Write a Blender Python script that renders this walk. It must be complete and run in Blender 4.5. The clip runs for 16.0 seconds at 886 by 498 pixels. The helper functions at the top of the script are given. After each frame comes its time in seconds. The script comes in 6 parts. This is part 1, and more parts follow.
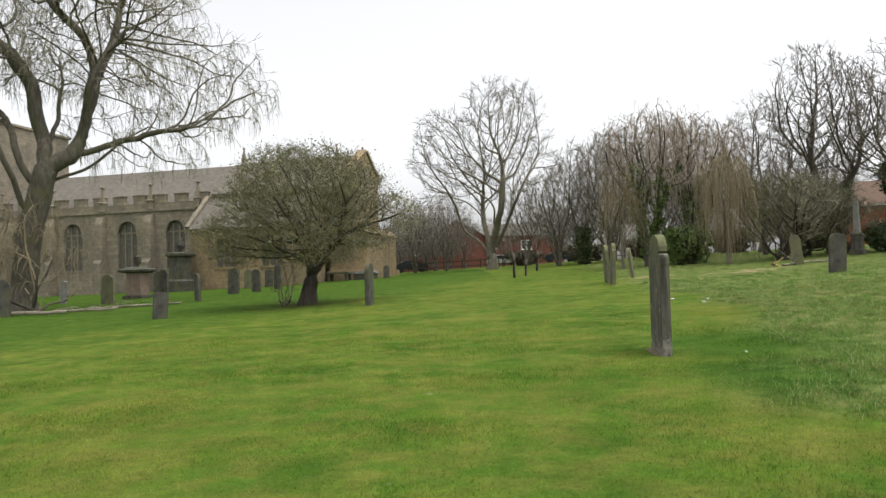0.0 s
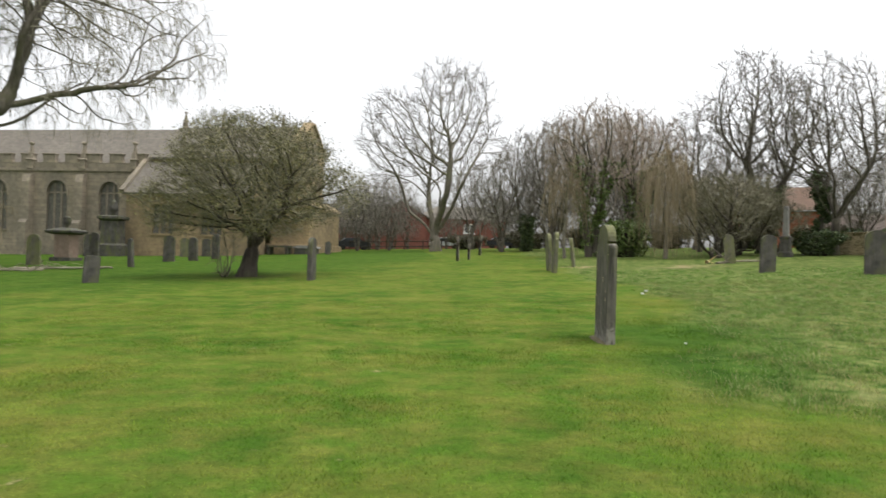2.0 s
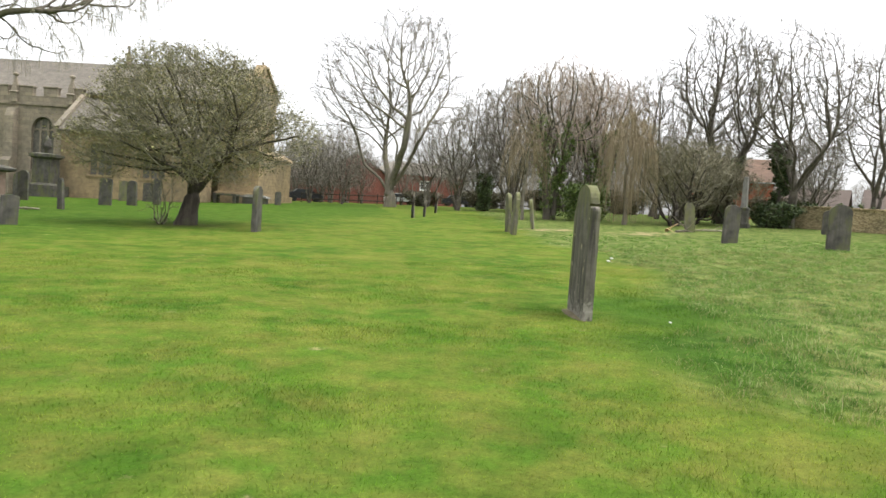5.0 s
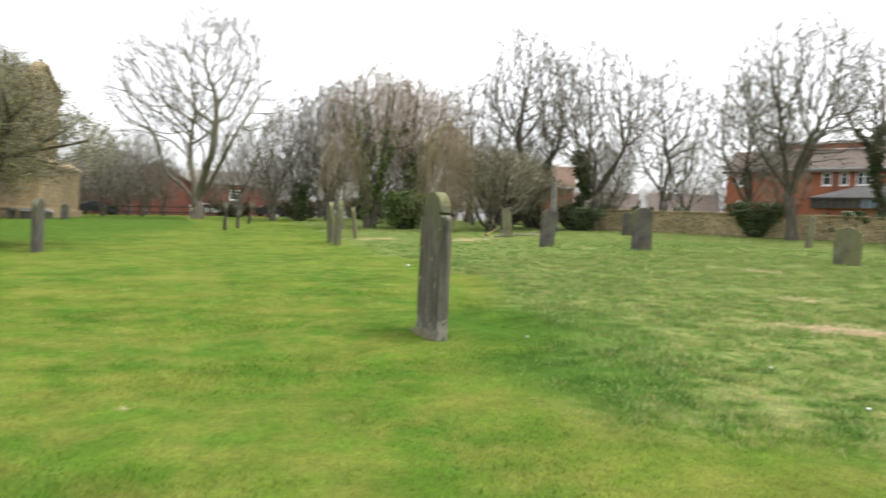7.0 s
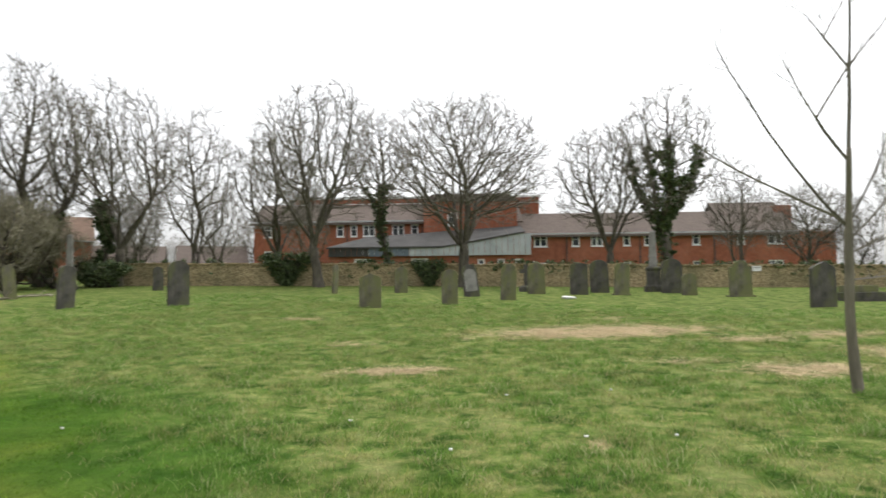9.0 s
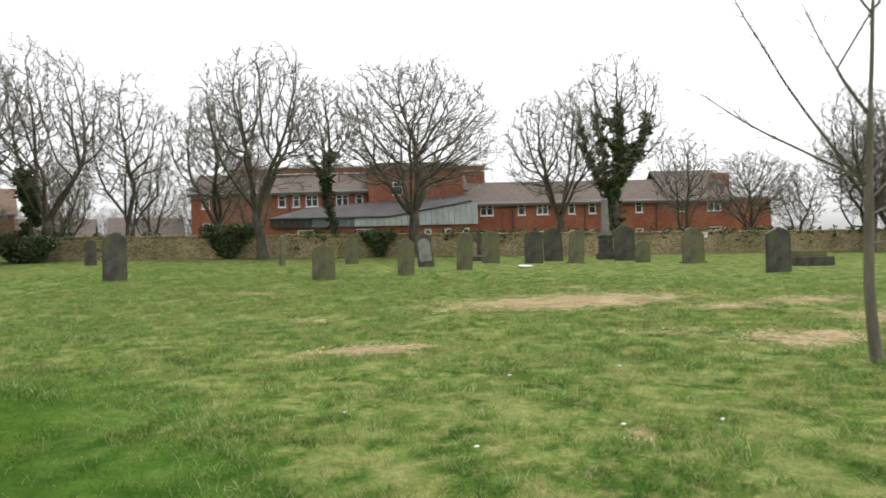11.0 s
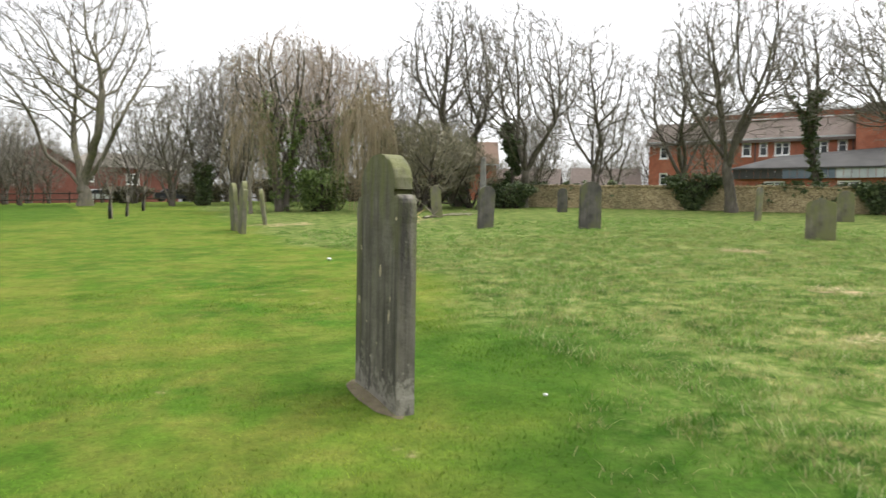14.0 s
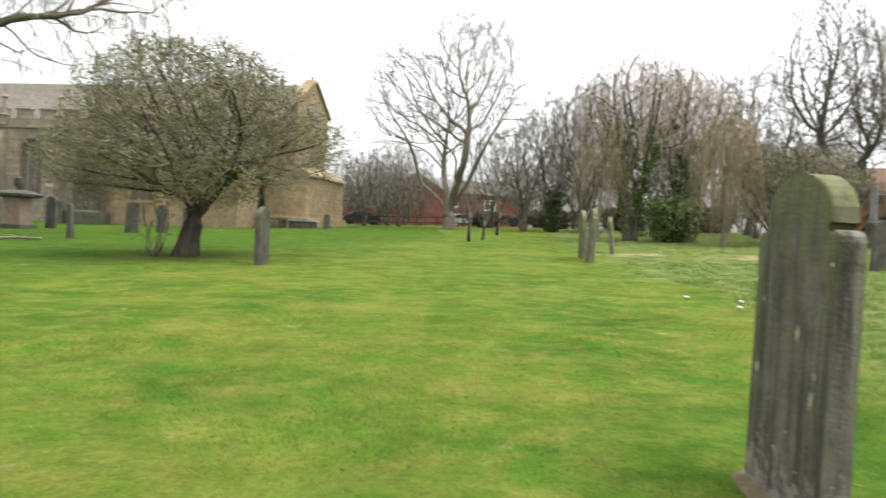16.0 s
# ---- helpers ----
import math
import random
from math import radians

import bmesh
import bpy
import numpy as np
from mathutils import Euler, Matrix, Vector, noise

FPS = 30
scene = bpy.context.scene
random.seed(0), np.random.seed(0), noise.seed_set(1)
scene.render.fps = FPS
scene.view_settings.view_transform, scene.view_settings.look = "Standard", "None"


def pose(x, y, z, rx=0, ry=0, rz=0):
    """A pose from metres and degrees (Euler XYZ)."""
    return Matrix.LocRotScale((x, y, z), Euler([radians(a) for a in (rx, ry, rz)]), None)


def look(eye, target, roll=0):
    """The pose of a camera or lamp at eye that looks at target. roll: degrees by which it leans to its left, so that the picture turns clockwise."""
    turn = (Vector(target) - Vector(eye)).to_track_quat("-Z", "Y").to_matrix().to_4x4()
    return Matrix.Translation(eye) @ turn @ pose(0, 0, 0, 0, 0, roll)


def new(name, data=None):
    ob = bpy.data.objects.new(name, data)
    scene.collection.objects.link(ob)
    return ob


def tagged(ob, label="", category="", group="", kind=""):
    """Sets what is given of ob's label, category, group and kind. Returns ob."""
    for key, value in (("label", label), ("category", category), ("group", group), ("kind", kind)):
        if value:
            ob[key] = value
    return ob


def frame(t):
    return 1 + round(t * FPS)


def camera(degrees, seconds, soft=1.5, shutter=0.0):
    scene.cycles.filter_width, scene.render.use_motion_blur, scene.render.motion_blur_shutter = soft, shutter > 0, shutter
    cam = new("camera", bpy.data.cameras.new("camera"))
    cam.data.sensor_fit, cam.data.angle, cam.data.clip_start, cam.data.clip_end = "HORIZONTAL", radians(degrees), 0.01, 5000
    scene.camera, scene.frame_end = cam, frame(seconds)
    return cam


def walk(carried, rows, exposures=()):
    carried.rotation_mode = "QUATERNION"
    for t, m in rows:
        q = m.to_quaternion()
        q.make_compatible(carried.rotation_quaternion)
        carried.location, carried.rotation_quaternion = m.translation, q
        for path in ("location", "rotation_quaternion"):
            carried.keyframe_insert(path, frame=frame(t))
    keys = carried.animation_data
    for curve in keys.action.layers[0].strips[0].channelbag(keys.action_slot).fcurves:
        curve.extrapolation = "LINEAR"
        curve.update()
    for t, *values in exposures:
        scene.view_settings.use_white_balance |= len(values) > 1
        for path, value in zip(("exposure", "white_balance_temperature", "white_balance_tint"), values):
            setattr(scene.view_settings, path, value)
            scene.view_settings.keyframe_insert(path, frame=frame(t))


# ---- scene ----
cam = camera(64.6, 16.0, 1.5, 0.33)
PATH = [
    (0, (0.105, 0.012, 1.442), (0.088, 2.01, 1.52), -1.5),
    (0.5, (0.047, 0.023, 1.408), (0.015, 2.021, 1.478), -1.8),
    (1, (0.041, 0.006, 1.403), (0.008, 2.005, 1.443), -1.2),
    (1.5, (0.012, -0.004, 1.431), (0.031, 1.996, 1.466), 0.6),
    (2, (-0.05, 0.11, 1.408), (0.1, 2.104, 1.433), 1.7),
    (2.5, (-0.007, 0.321, 1.378), (0.302, 2.297, 1.347), 1.5),
    (3, (0.066, 0.528, 1.415), (0.349, 2.507, 1.364), 1.6),
    (3.2, (0.072, 0.628, 1.417), (0.325, 2.611, 1.366), 2.2),
    (4.25, (0.030, 1.160, 1.410), (0.246, 3.147, 1.333), 3.2),
    (5.3, (-0.017, 1.712, 1.41), (0.329, 3.679, 1.316), 3.9),
    (5.5, (-0.037, 1.805, 1.411), (0.354, 3.764, 1.315), 3.2),
    (6, (-0.042, 2.116, 1.428), (0.454, 4.051, 1.337), 2.7),
    (6.5, (-0.039, 2.382, 1.425), (0.49, 4.31, 1.366), 2.6),
    (7, (-0.073, 2.653, 1.446), (0.715, 4.49, 1.409), 2.6),
    (7.5, (-0.018, 2.894, 1.457), (1.168, 4.503, 1.516), 1.1),
    (8, (0.129, 3.147, 1.476), (1.527, 4.569, 1.626), -0.1),
    (8.5, (0.181, 3.355, 1.462), (1.75, 4.584, 1.624), -0.0),
    (9, (0.19, 3.571, 1.479), (1.926, 4.556, 1.613), -0.7),
    (9.2, (0.222, 3.642, 1.472), (2.007, 4.537, 1.598), -1.0),
    (10.25, (0.520, 4.150, 1.490), (2.384, 4.866, 1.602), -1.6),
    (11.3, (0.814, 4.675, 1.512), (2.594, 5.587, 1.554), -1.1),
    (11.5, (0.841, 4.751, 1.535), (2.594, 5.711, 1.598), -0.5),
    (12, (0.841, 5.01, 1.554), (2.503, 6.12, 1.619), 1.0),
    (12.5, (0.884, 5.308, 1.501), (2.464, 6.534, 1.522), 0.6),
    (13, (0.987, 5.622, 1.486), (2.391, 7.045, 1.415), 0.1),
    (13.5, (1.102, 5.882, 1.503), (2.272, 7.502, 1.415), 0.0),
    (14, (1.113, 6.146, 1.537), (2.112, 7.876, 1.449), 1.0),
    (14.5, (1.152, 6.404, 1.524), (1.989, 8.219, 1.456), 0.5),
    (15, (1.277, 6.661, 1.54), (1.914, 8.556, 1.501), 0.3),
    (15.5, (1.364, 6.937, 1.53), (1.75, 8.899, 1.473), 2.2),
    (16, (1.214, 7.169, 1.568), (1.301, 9.167, 1.524), 3.3),
]
walk(cam, [(t, look(eye, target, roll)) for t, eye, target, roll in PATH],
     [(0, 0.9), (1.5, 0.9), (2.2, 1.1), (3.0, 1.35), (7.0, 1.5), (8.2, 1.25), (9.0, 1.05), (11.5, 1.15), (13.0, 1.31), (14.5, 1.5), (16.0, 1.54)])

# ---- world, sun and exposure ----
world = bpy.data.worlds.new("overcast_sky")
scene.world = world
world.use_nodes = True
wn, wl = world.node_tree.nodes, world.node_tree.links
sky = wn.new("ShaderNodeTexSky")
sky.sky_type = 'NISHITA'
sky.sun_disc = False
sky.sun_elevation, sky.sun_rotation = radians(74), radians(105)
sky.air_density, sky.dust_density, sky.ozone_density = 1.0, 4.0, 1.0
pale = wn.new("ShaderNodeHueSaturation")
pale.inputs["Saturation"].default_value = 0.10
wl.new(sky.outputs[0], pale.inputs["Color"])
wl.new(pale.outputs[0], wn["Background"].inputs["Color"])
wn["Background"].inputs["Strength"].default_value = 0.15

sun_data = bpy.data.lights.new("sun", 'SUN')
sun_data.energy, sun_data.angle, sun_data.color = 0.5, radians(70), (1.0, 0.97, 0.92)
sun = new("sun", sun_data)
sun.matrix_world = look((0, 0, 60), (0 - 33.0 * math.sin(radians(105)), 0 - 33.0 * math.cos(radians(105)), 60 - 33.0 * math.tan(radians(74))))


# ---- materials ----
def shader(name, rough=0.8):
    m = bpy.data.materials.new(name)
    m.use_nodes = True
    nt = m.node_tree
    b = nt.nodes["Principled BSDF"]
    b.inputs["Roughness"].default_value = rough
    b.inputs["Specular IOR Level"].default_value = 0.25
    return m, nt, b


def node(nt, kind, **values):
    n = nt.nodes.new("ShaderNode" + kind)
    for k, v in values.items():
        n.inputs[k].default_value = v
    return n


def noise_tex(nt, vec, scale, detail=6.0, rough=0.6):
    n = node(nt, "TexNoise", Scale=scale, Detail=detail, Roughness=rough)
    nt.links.new(vec, n.inputs["Vector"])
    return n.outputs["Fac"]


def ramp(nt, fac, stops):
    r = nt.nodes.new("ShaderNodeValToRGB")
    els = r.color_ramp.elements
    while len(els) < len(stops):
        els.new(0.5)
    for e, (p, c) in zip(els, stops):
        e.position, e.color = p, (*c, 1)
    nt.links.new(fac, r.inputs["Fac"])
    return r.outputs["Color"]


def mix(nt, fac, a, b, mode='MIX'):
    n = nt.nodes.new("ShaderNodeMix")
    n.data_type, n.blend_type = 'RGBA', mode
    for i, s in ((0, fac), (6, a), (7, b)):
        if hasattr(s, "links"):
            nt.links.new(s, n.inputs[i])
        elif i == 0:
            n.inputs[0].default_value = s
        else:
            n.inputs[i].default_value = (*s, 1)
    return n.outputs[2]


def mathn(nt, op, a, b=0.0, clamp=False):
    n = nt.nodes.new("ShaderNodeMath")
    n.operation, n.use_clamp = op, clamp
    for i, s in ((0, a), (1, b)):
        if hasattr(s, "links"):
            nt.links.new(s, n.inputs[i])
        else:
            n.inputs[i].default_value = s
    return n.outputs[0]


def bump(nt, b, height, strength, distance):
    n = node(nt, "Bump", Strength=strength, Distance=distance)
    nt.links.new(height, n.inputs["Height"])
    nt.links.new(n.outputs[0], b.inputs["Normal"])


def coords(nt, kind="Object"):
    return nt.nodes.new("ShaderNodeTexCoord").outputs[kind]


def world_pos(nt):
    return nt.nodes.new("ShaderNodeNewGeometry").outputs["Position"]


def stretched(nt, vec, sx, sy, sz):
    n = node(nt, "Mapping", Scale=(sx, sy, sz))
    nt.links.new(vec, n.inputs["Vector"])
    return n.outputs[0]


def gravestone_mat(name, dark, light, moss, moss_amount):
    m, nt, b = shader(name, 0.85)
    v = coords(nt)
    base = ramp(nt, noise_tex(nt, v, 3.0, 8), [(0.3, dark), (0.7, light)])
    streak = noise_tex(nt, stretched(nt, v, 9, 9, 0.7), 1.0, 5)
    c = mix(nt, ramp(nt, streak, [(0.35, (0.0, 0.0, 0.0)), (0.65, (1, 1, 1))]), mix(nt, 0.55, base, dark), base)
    algae = mathn(nt, 'ADD', noise_tex(nt, stretched(nt, v, 2.0, 2.0, 0.8), 1.3, 5), moss_amount - 0.5)
    c = mix(nt, ramp(nt, algae, [(0.45, (0, 0, 0)), (0.62, (1, 1, 1))]), c, moss)
    spots = ramp(nt, noise_tex(nt, v, 21, 3), [(0.70, (0, 0, 0)), (0.74, (1, 1, 1))])
    c = mix(nt, mathn(nt, 'MULTIPLY', spots, 0.5), c, (0.26, 0.25, 0.21))
    nt.links.new(c, b.inputs["Base Color"])
    bump(nt, b, noise_tex(nt, v, 45, 8), 0.5, 0.012)
    return m


STONE_DARK = gravestone_mat("dark_weathered_sandstone", (0.042, 0.040, 0.035), (0.138, 0.128, 0.112), (0.10, 0.105, 0.05), 0.47)
STONE_GREEN = gravestone_mat("green_algae_sandstone", (0.062, 0.06, 0.046), (0.235, 0.212, 0.165), (0.15, 0.155, 0.07), 0.56)
STONE_PALE = gravestone_mat("pale_grey_stone", (0.16, 0.155, 0.145), (0.33, 0.32, 0.30), (0.16, 0.16, 0.10), 0.35)
STONE_PINK = gravestone_mat("pinkish_sandstone", (0.20, 0.14, 0.11), (0.33, 0.25, 0.20), (0.13, 0.12, 0.08), 0.35)
CHIP = gravestone_mat("fresh_broken_sandstone", (0.36, 0.30, 0.20), (0.52, 0.45, 0.33), (0.36, 0.30, 0.20), 0.2)


def masonry_mat(name, cols, mortar, bw, bh, ms, soot, soot_amount):
    m, nt, b = shader(name, 0.9)
    v = coords(nt)
    sep = nt.nodes.new("ShaderNodeSeparateXYZ")
    nt.links.new(v, sep.inputs[0])
    comb = nt.nodes.new("ShaderNodeCombineXYZ")
    nt.links.new(mathn(nt, 'ADD', sep.outputs[0], sep.outputs[1]), comb.inputs[0])
    nt.links.new(sep.outputs[2], comb.inputs[1])
    br = nt.nodes.new("ShaderNodeTexBrick")
    nt.links.new(comb.outputs[0], br.inputs["Vector"])
    br.inputs["Scale"].default_value = 1.0
    br.inputs["Brick Width"].default_value, br.inputs["Row Height"].default_value = bw, bh
    br.inputs["Mortar Size"].default_value = ms
    br.inputs["Color1"].default_value, br.inputs["Color2"].default_value = (*cols[0], 1), (*cols[1], 1)
    br.inputs["Mortar"].default_value = (*mortar, 1)
    big = noise_tex(nt, v, 0.35, 6)
    c = mix(nt, ramp(nt, big, [(0.5 - soot_amount * 0.4, (1, 1, 1)), (0.75 - soot_amount * 0.3, (0, 0, 0))]), br.outputs["Color"], soot)
    c = mix(nt, 0.35, c, ramp(nt, noise_tex(nt, v, 2.3, 8), [(0.25, (0.05, 0.045, 0.04)), (0.75, cols[2])]))
    nt.links.new(c, b.inputs["Base Color"])
    bump(nt, b, mathn(nt, 'SUBTRACT', noise_tex(nt, v, 9, 6), br.outputs["Fac"]), 0.6, 0.03)
    return m


NAVE_STONE = masonry_mat("sooty_grey_ashlar", [(0.37, 0.31, 0.225), (0.24, 0.205, 0.155), (0.46, 0.385, 0.28)], (0.13, 0.113, 0.09), 0.7, 0.33, 0.012, (0.165, 0.148, 0.118), 0.40)
CHAPEL_STONE = masonry_mat("golden_sandstone", [(0.46, 0.335, 0.175), (0.34, 0.245, 0.135), (0.55, 0.42, 0.24)], (0.19, 0.145, 0.095), 0.6, 0.30, 0.012, (0.20, 0.155, 0.095), 0.22)
RED_BRICK = masonry_mat("red_brick", [(0.47, 0.165, 0.092), (0.40, 0.132, 0.074), (0.50, 0.20, 0.12)], (0.38, 0.27, 0.21), 0.22, 0.075, 0.006, (0.29, 0.09, 0.05), 0.1)
OLD_BRICK = masonry_mat("dull_red_brick", [(0.27, 0.085, 0.06), (0.22, 0.065, 0.05), (0.30, 0.12, 0.09)], (0.2, 0.14, 0.11), 0.22, 0.075, 0.006, (0.18, 0.065, 0.05), 0.15)


def rubble_mat():
    m, nt, b = shader("rubble_boundary_stone", 0.95)
    v = stretched(nt, world_pos(nt), 1.9, 1.9, 3.8)
    cell = nt.nodes.new("ShaderNodeTexVoronoi")
    nt.links.new(v, cell.inputs["Vector"])
    gap = nt.nodes.new("ShaderNodeTexVoronoi")
    gap.feature = 'DISTANCE_TO_EDGE'
    nt.links.new(v, gap.inputs["Vector"])
    sep = nt.nodes.new("ShaderNodeSeparateColor")
    nt.links.new(cell.outputs["Color"], sep.inputs[0])
    c = ramp(nt, sep.outputs[0], [(0.0, (0.20, 0.155, 0.092)), (0.5, (0.40, 0.31, 0.175)), (1.0, (0.55, 0.45, 0.275))])
    c = mix(nt, ramp(nt, noise_tex(nt, world_pos(nt), 0.5, 5), [(0.45, (0, 0, 0)), (0.7, (0.75, 0.75, 0.75))]), c, (0.13, 0.125, 0.065))
    joint = ramp(nt, gap.outputs["Distance"], [(0.015, (0.62, 0.62, 0.62)), (0.08, (1, 1, 1))])
    nt.links.new(mix(nt, 1.0, c, joint, 'MULTIPLY'), b.inputs["Base Color"])
    bump(nt, b, gap.outputs["Distance"], 0.7, 0.06)
    return m


RUBBLE = rubble_mat()


def plain_mat(name, c0, c1, scale, rough=0.8, bumpy=0.2, metal=0.0, dist=0.01):
    m, nt, b = shader(name, rough)
    v = coords(nt)
    nt.links.new(ramp(nt, noise_tex(nt, v, scale, 8), [(0.3, c0), (0.7, c1)]), b.inputs["Base Color"])
    b.inputs["Metallic"].default_value = metal
    if bumpy:
        bump(nt, b, noise_tex(nt, v, scale * 6, 6), bumpy, dist)
    return m


def rows_mat(name, cols, course, width, rough=0.7):
    m = masonry_mat(name, cols, tuple(x * 0.55 for x in cols[0]), width, course, 0.012, cols[1], 0.3)
    m.node_tree.nodes["Principled BSDF"].inputs["Roughness"].default_value = 0.9
    m.node_tree.nodes["Principled BSDF"].inputs["Specular IOR Level"].default_value = 0.1
    return m


SLATE = rows_mat("weathered_stone_slates", [(0.21, 0.19, 0.16), (0.15, 0.137, 0.118), (0.28, 0.25, 0.205)], 0.28, 0.4)
TILE_BROWN = rows_mat("brown_concrete_tiles", [(0.15, 0.12, 0.10), (0.125, 0.10, 0.088), (0.17, 0.14, 0.12)], 0.3, 0.3)
TILE_ORANGE = rows_mat("orange_clay_tiles", [(0.185, 0.125, 0.09), (0.15, 0.10, 0.075), (0.215, 0.15, 0.112)], 0.3, 0.3)
WHITE = plain_mat("white_window_plastic", (0.74, 0.75, 0.75), (0.82, 0.82, 0.81), 2, 0.4, 0)
LEAD = plain_mat("lead_and_dark_joinery", (0.05, 0.05, 0.05), (0.09, 0.09, 0.09), 3, 0.6)
CLADDING = plain_mat("weathered_grey_cladding", (0.34, 0.36, 0.38), (0.50, 0.52, 0.53), 0.8, 0.5, 0.1, 0.3)
CLADDING_BLUE = plain_mat("slate_blue_panels", (0.10, 0.125, 0.16), (0.16, 0.19, 0.23), 0.8, 0.5, 0.1)
FELT = plain_mat("grey_sheet_roof", (0.045, 0.044, 0.043), (0.075, 0.073, 0.07), 0.7, 0.95)
PLASTIC_DARK = plain_mat("dark_car_paint", (0.02, 0.022, 0.025), (0.03, 0.03, 0.035), 1, 0.3, 0)
CAR_SILVER = plain_mat("silver_car_paint", (0.45, 0.46, 0.47), (0.5, 0.5, 0.51), 1, 0.3, 0, 0.5)
RUBBER = plain_mat("black_rubber", (0.015, 0.015, 0.015), (0.03, 0.03, 0.03), 5, 0.8)
BARE_WOOD = plain_mat("weathered_bare_wood", (0.15, 0.13, 0.095), (0.30, 0.265, 0.20), 3, 0.8)
SPLIT_WOOD = plain_mat("freshly_split_wood", (0.55, 0.40, 0.20), (0.68, 0.52, 0.30), 6, 0.8)
DIRT = plain_mat("bare_earth", (0.085, 0.072, 0.042), (0.16, 0.135, 0.085), 5, 0.95, 0.6, 0, 0.03)
STONE_WHITE = plain_mat("white_marble", (0.5, 0.5, 0.48), (0.66, 0.66, 0.64), 4, 0.6)
SIGN_WHITE = plain_mat("white_sign_board", (0.7, 0.7, 0.68), (0.78, 0.78, 0.76), 3, 0.5, 0)


def bark_mat(name, dark, light, green, amount):
    m, nt, b = shader(name, 0.92)
    v = coords(nt)
    grain = noise_tex(nt, stretched(nt, v, 7, 7, 1.6), 1.0, 8)
    c = ramp(nt, grain, [(0.3, dark), (0.7, light)])
    c = mix(nt, ramp(nt, noise_tex(nt, v, 0.9, 5), [(0.62 - amount, (0, 0, 0)), (0.8 - amount, (1, 1, 1))]), c, green)
    nt.links.new(c, b.inputs["Base Color"])
    bump(nt, b, grain, 0.8, 0.04)
    return m


BARK = bark_mat("grey_brown_bark", (0.050, 0.044, 0.036), (0.145, 0.127, 0.102), (0.095, 0.095, 0.052), 0.12)
BARK_DARK = bark_mat("dark_hawthorn_bark", (0.024, 0.020, 0.016), (0.072, 0.061, 0.048), (0.06, 0.062, 0.034), 0.08)
BARK_MID = bark_mat("old_ash_bark", (0.055, 0.049, 0.038), (0.150, 0.132, 0.102), (0.105, 0.105, 0.055), 0.12)
BARK_PALE = bark_mat("pale_ash_bark", (0.10, 0.09, 0.07), (0.23, 0.205, 0.16), (0.15, 0.145, 0.08), 0.12)


def twig_mat(name, c0, c1):
    m, nt, b = shader(name, 0.9)
    g = nt.nodes.new("ShaderNodeNewGeometry")
    nt.links.new(ramp(nt, g.outputs["Random Per Island"], [(0.0, c0), (1.0, c1)]), b.inputs["Base Color"])
    return m


TWIG = twig_mat("grey_brown_twigs", (0.12, 0.107, 0.090), (0.24, 0.217, 0.183))
TWIG_RED = twig_mat("reddish_twigs", (0.18, 0.142, 0.112), (0.36, 0.295, 0.235))
TWIG_TAN = twig_mat("tan_weeping_twigs", (0.17, 0.135, 0.085), (0.32, 0.26, 0.17))
TWIG_OLIVE = twig_mat("lichened_olive_twigs", (0.12, 0.11, 0.075), (0.26, 0.24, 0.17))


def leaf_mat(name, c0, c1, c2, rough=0.6):
    m, nt, b = shader(name, rough)
    g = nt.nodes.new("ShaderNodeNewGeometry")
    nt.links.new(ramp(nt, g.outputs["Random Per Island"], [(0.0, c0), (0.6, c1), (1.0, c2)]), b.inputs["Base Color"])
    b.inputs["Subsurface Weight"].default_value = 0.0
    return m


HAW_LEAF = leaf_mat("sparse_olive_leaves", (0.095, 0.090, 0.042), (0.170, 0.165, 0.070), (0.27, 0.25, 0.10))
IVY_LEAF = leaf_mat("dark_ivy_leaves", (0.04, 0.058, 0.025), (0.072, 0.102, 0.042), (0.13, 0.165, 0.065), 0.5)
IVY_BRIGHT = leaf_mat("bright_ivy_leaves", (0.06, 0.09, 0.025), (0.11, 0.16, 0.045), (0.19, 0.25, 0.075), 0.5)


BRAMBLE = leaf_mat("brown_bramble_leaves", (0.07, 0.062, 0.043), (0.12, 0.108, 0.073), (0.18, 0.17, 0.105), 0.8)


def glass_mat():
    m, nt, b = shader("dark_window_glass", 0.08)
    b.inputs["Base Color"].default_value = (0.03, 0.035, 0.04, 1)
    b.inputs["Specular IOR Level"].default_value = 0.6
    return m


GLASS = glass_mat()


def attr(nt, name):
    a = nt.nodes.new("ShaderNodeAttribute")
    a.attribute_name = name
    return a.outputs["Fac"]


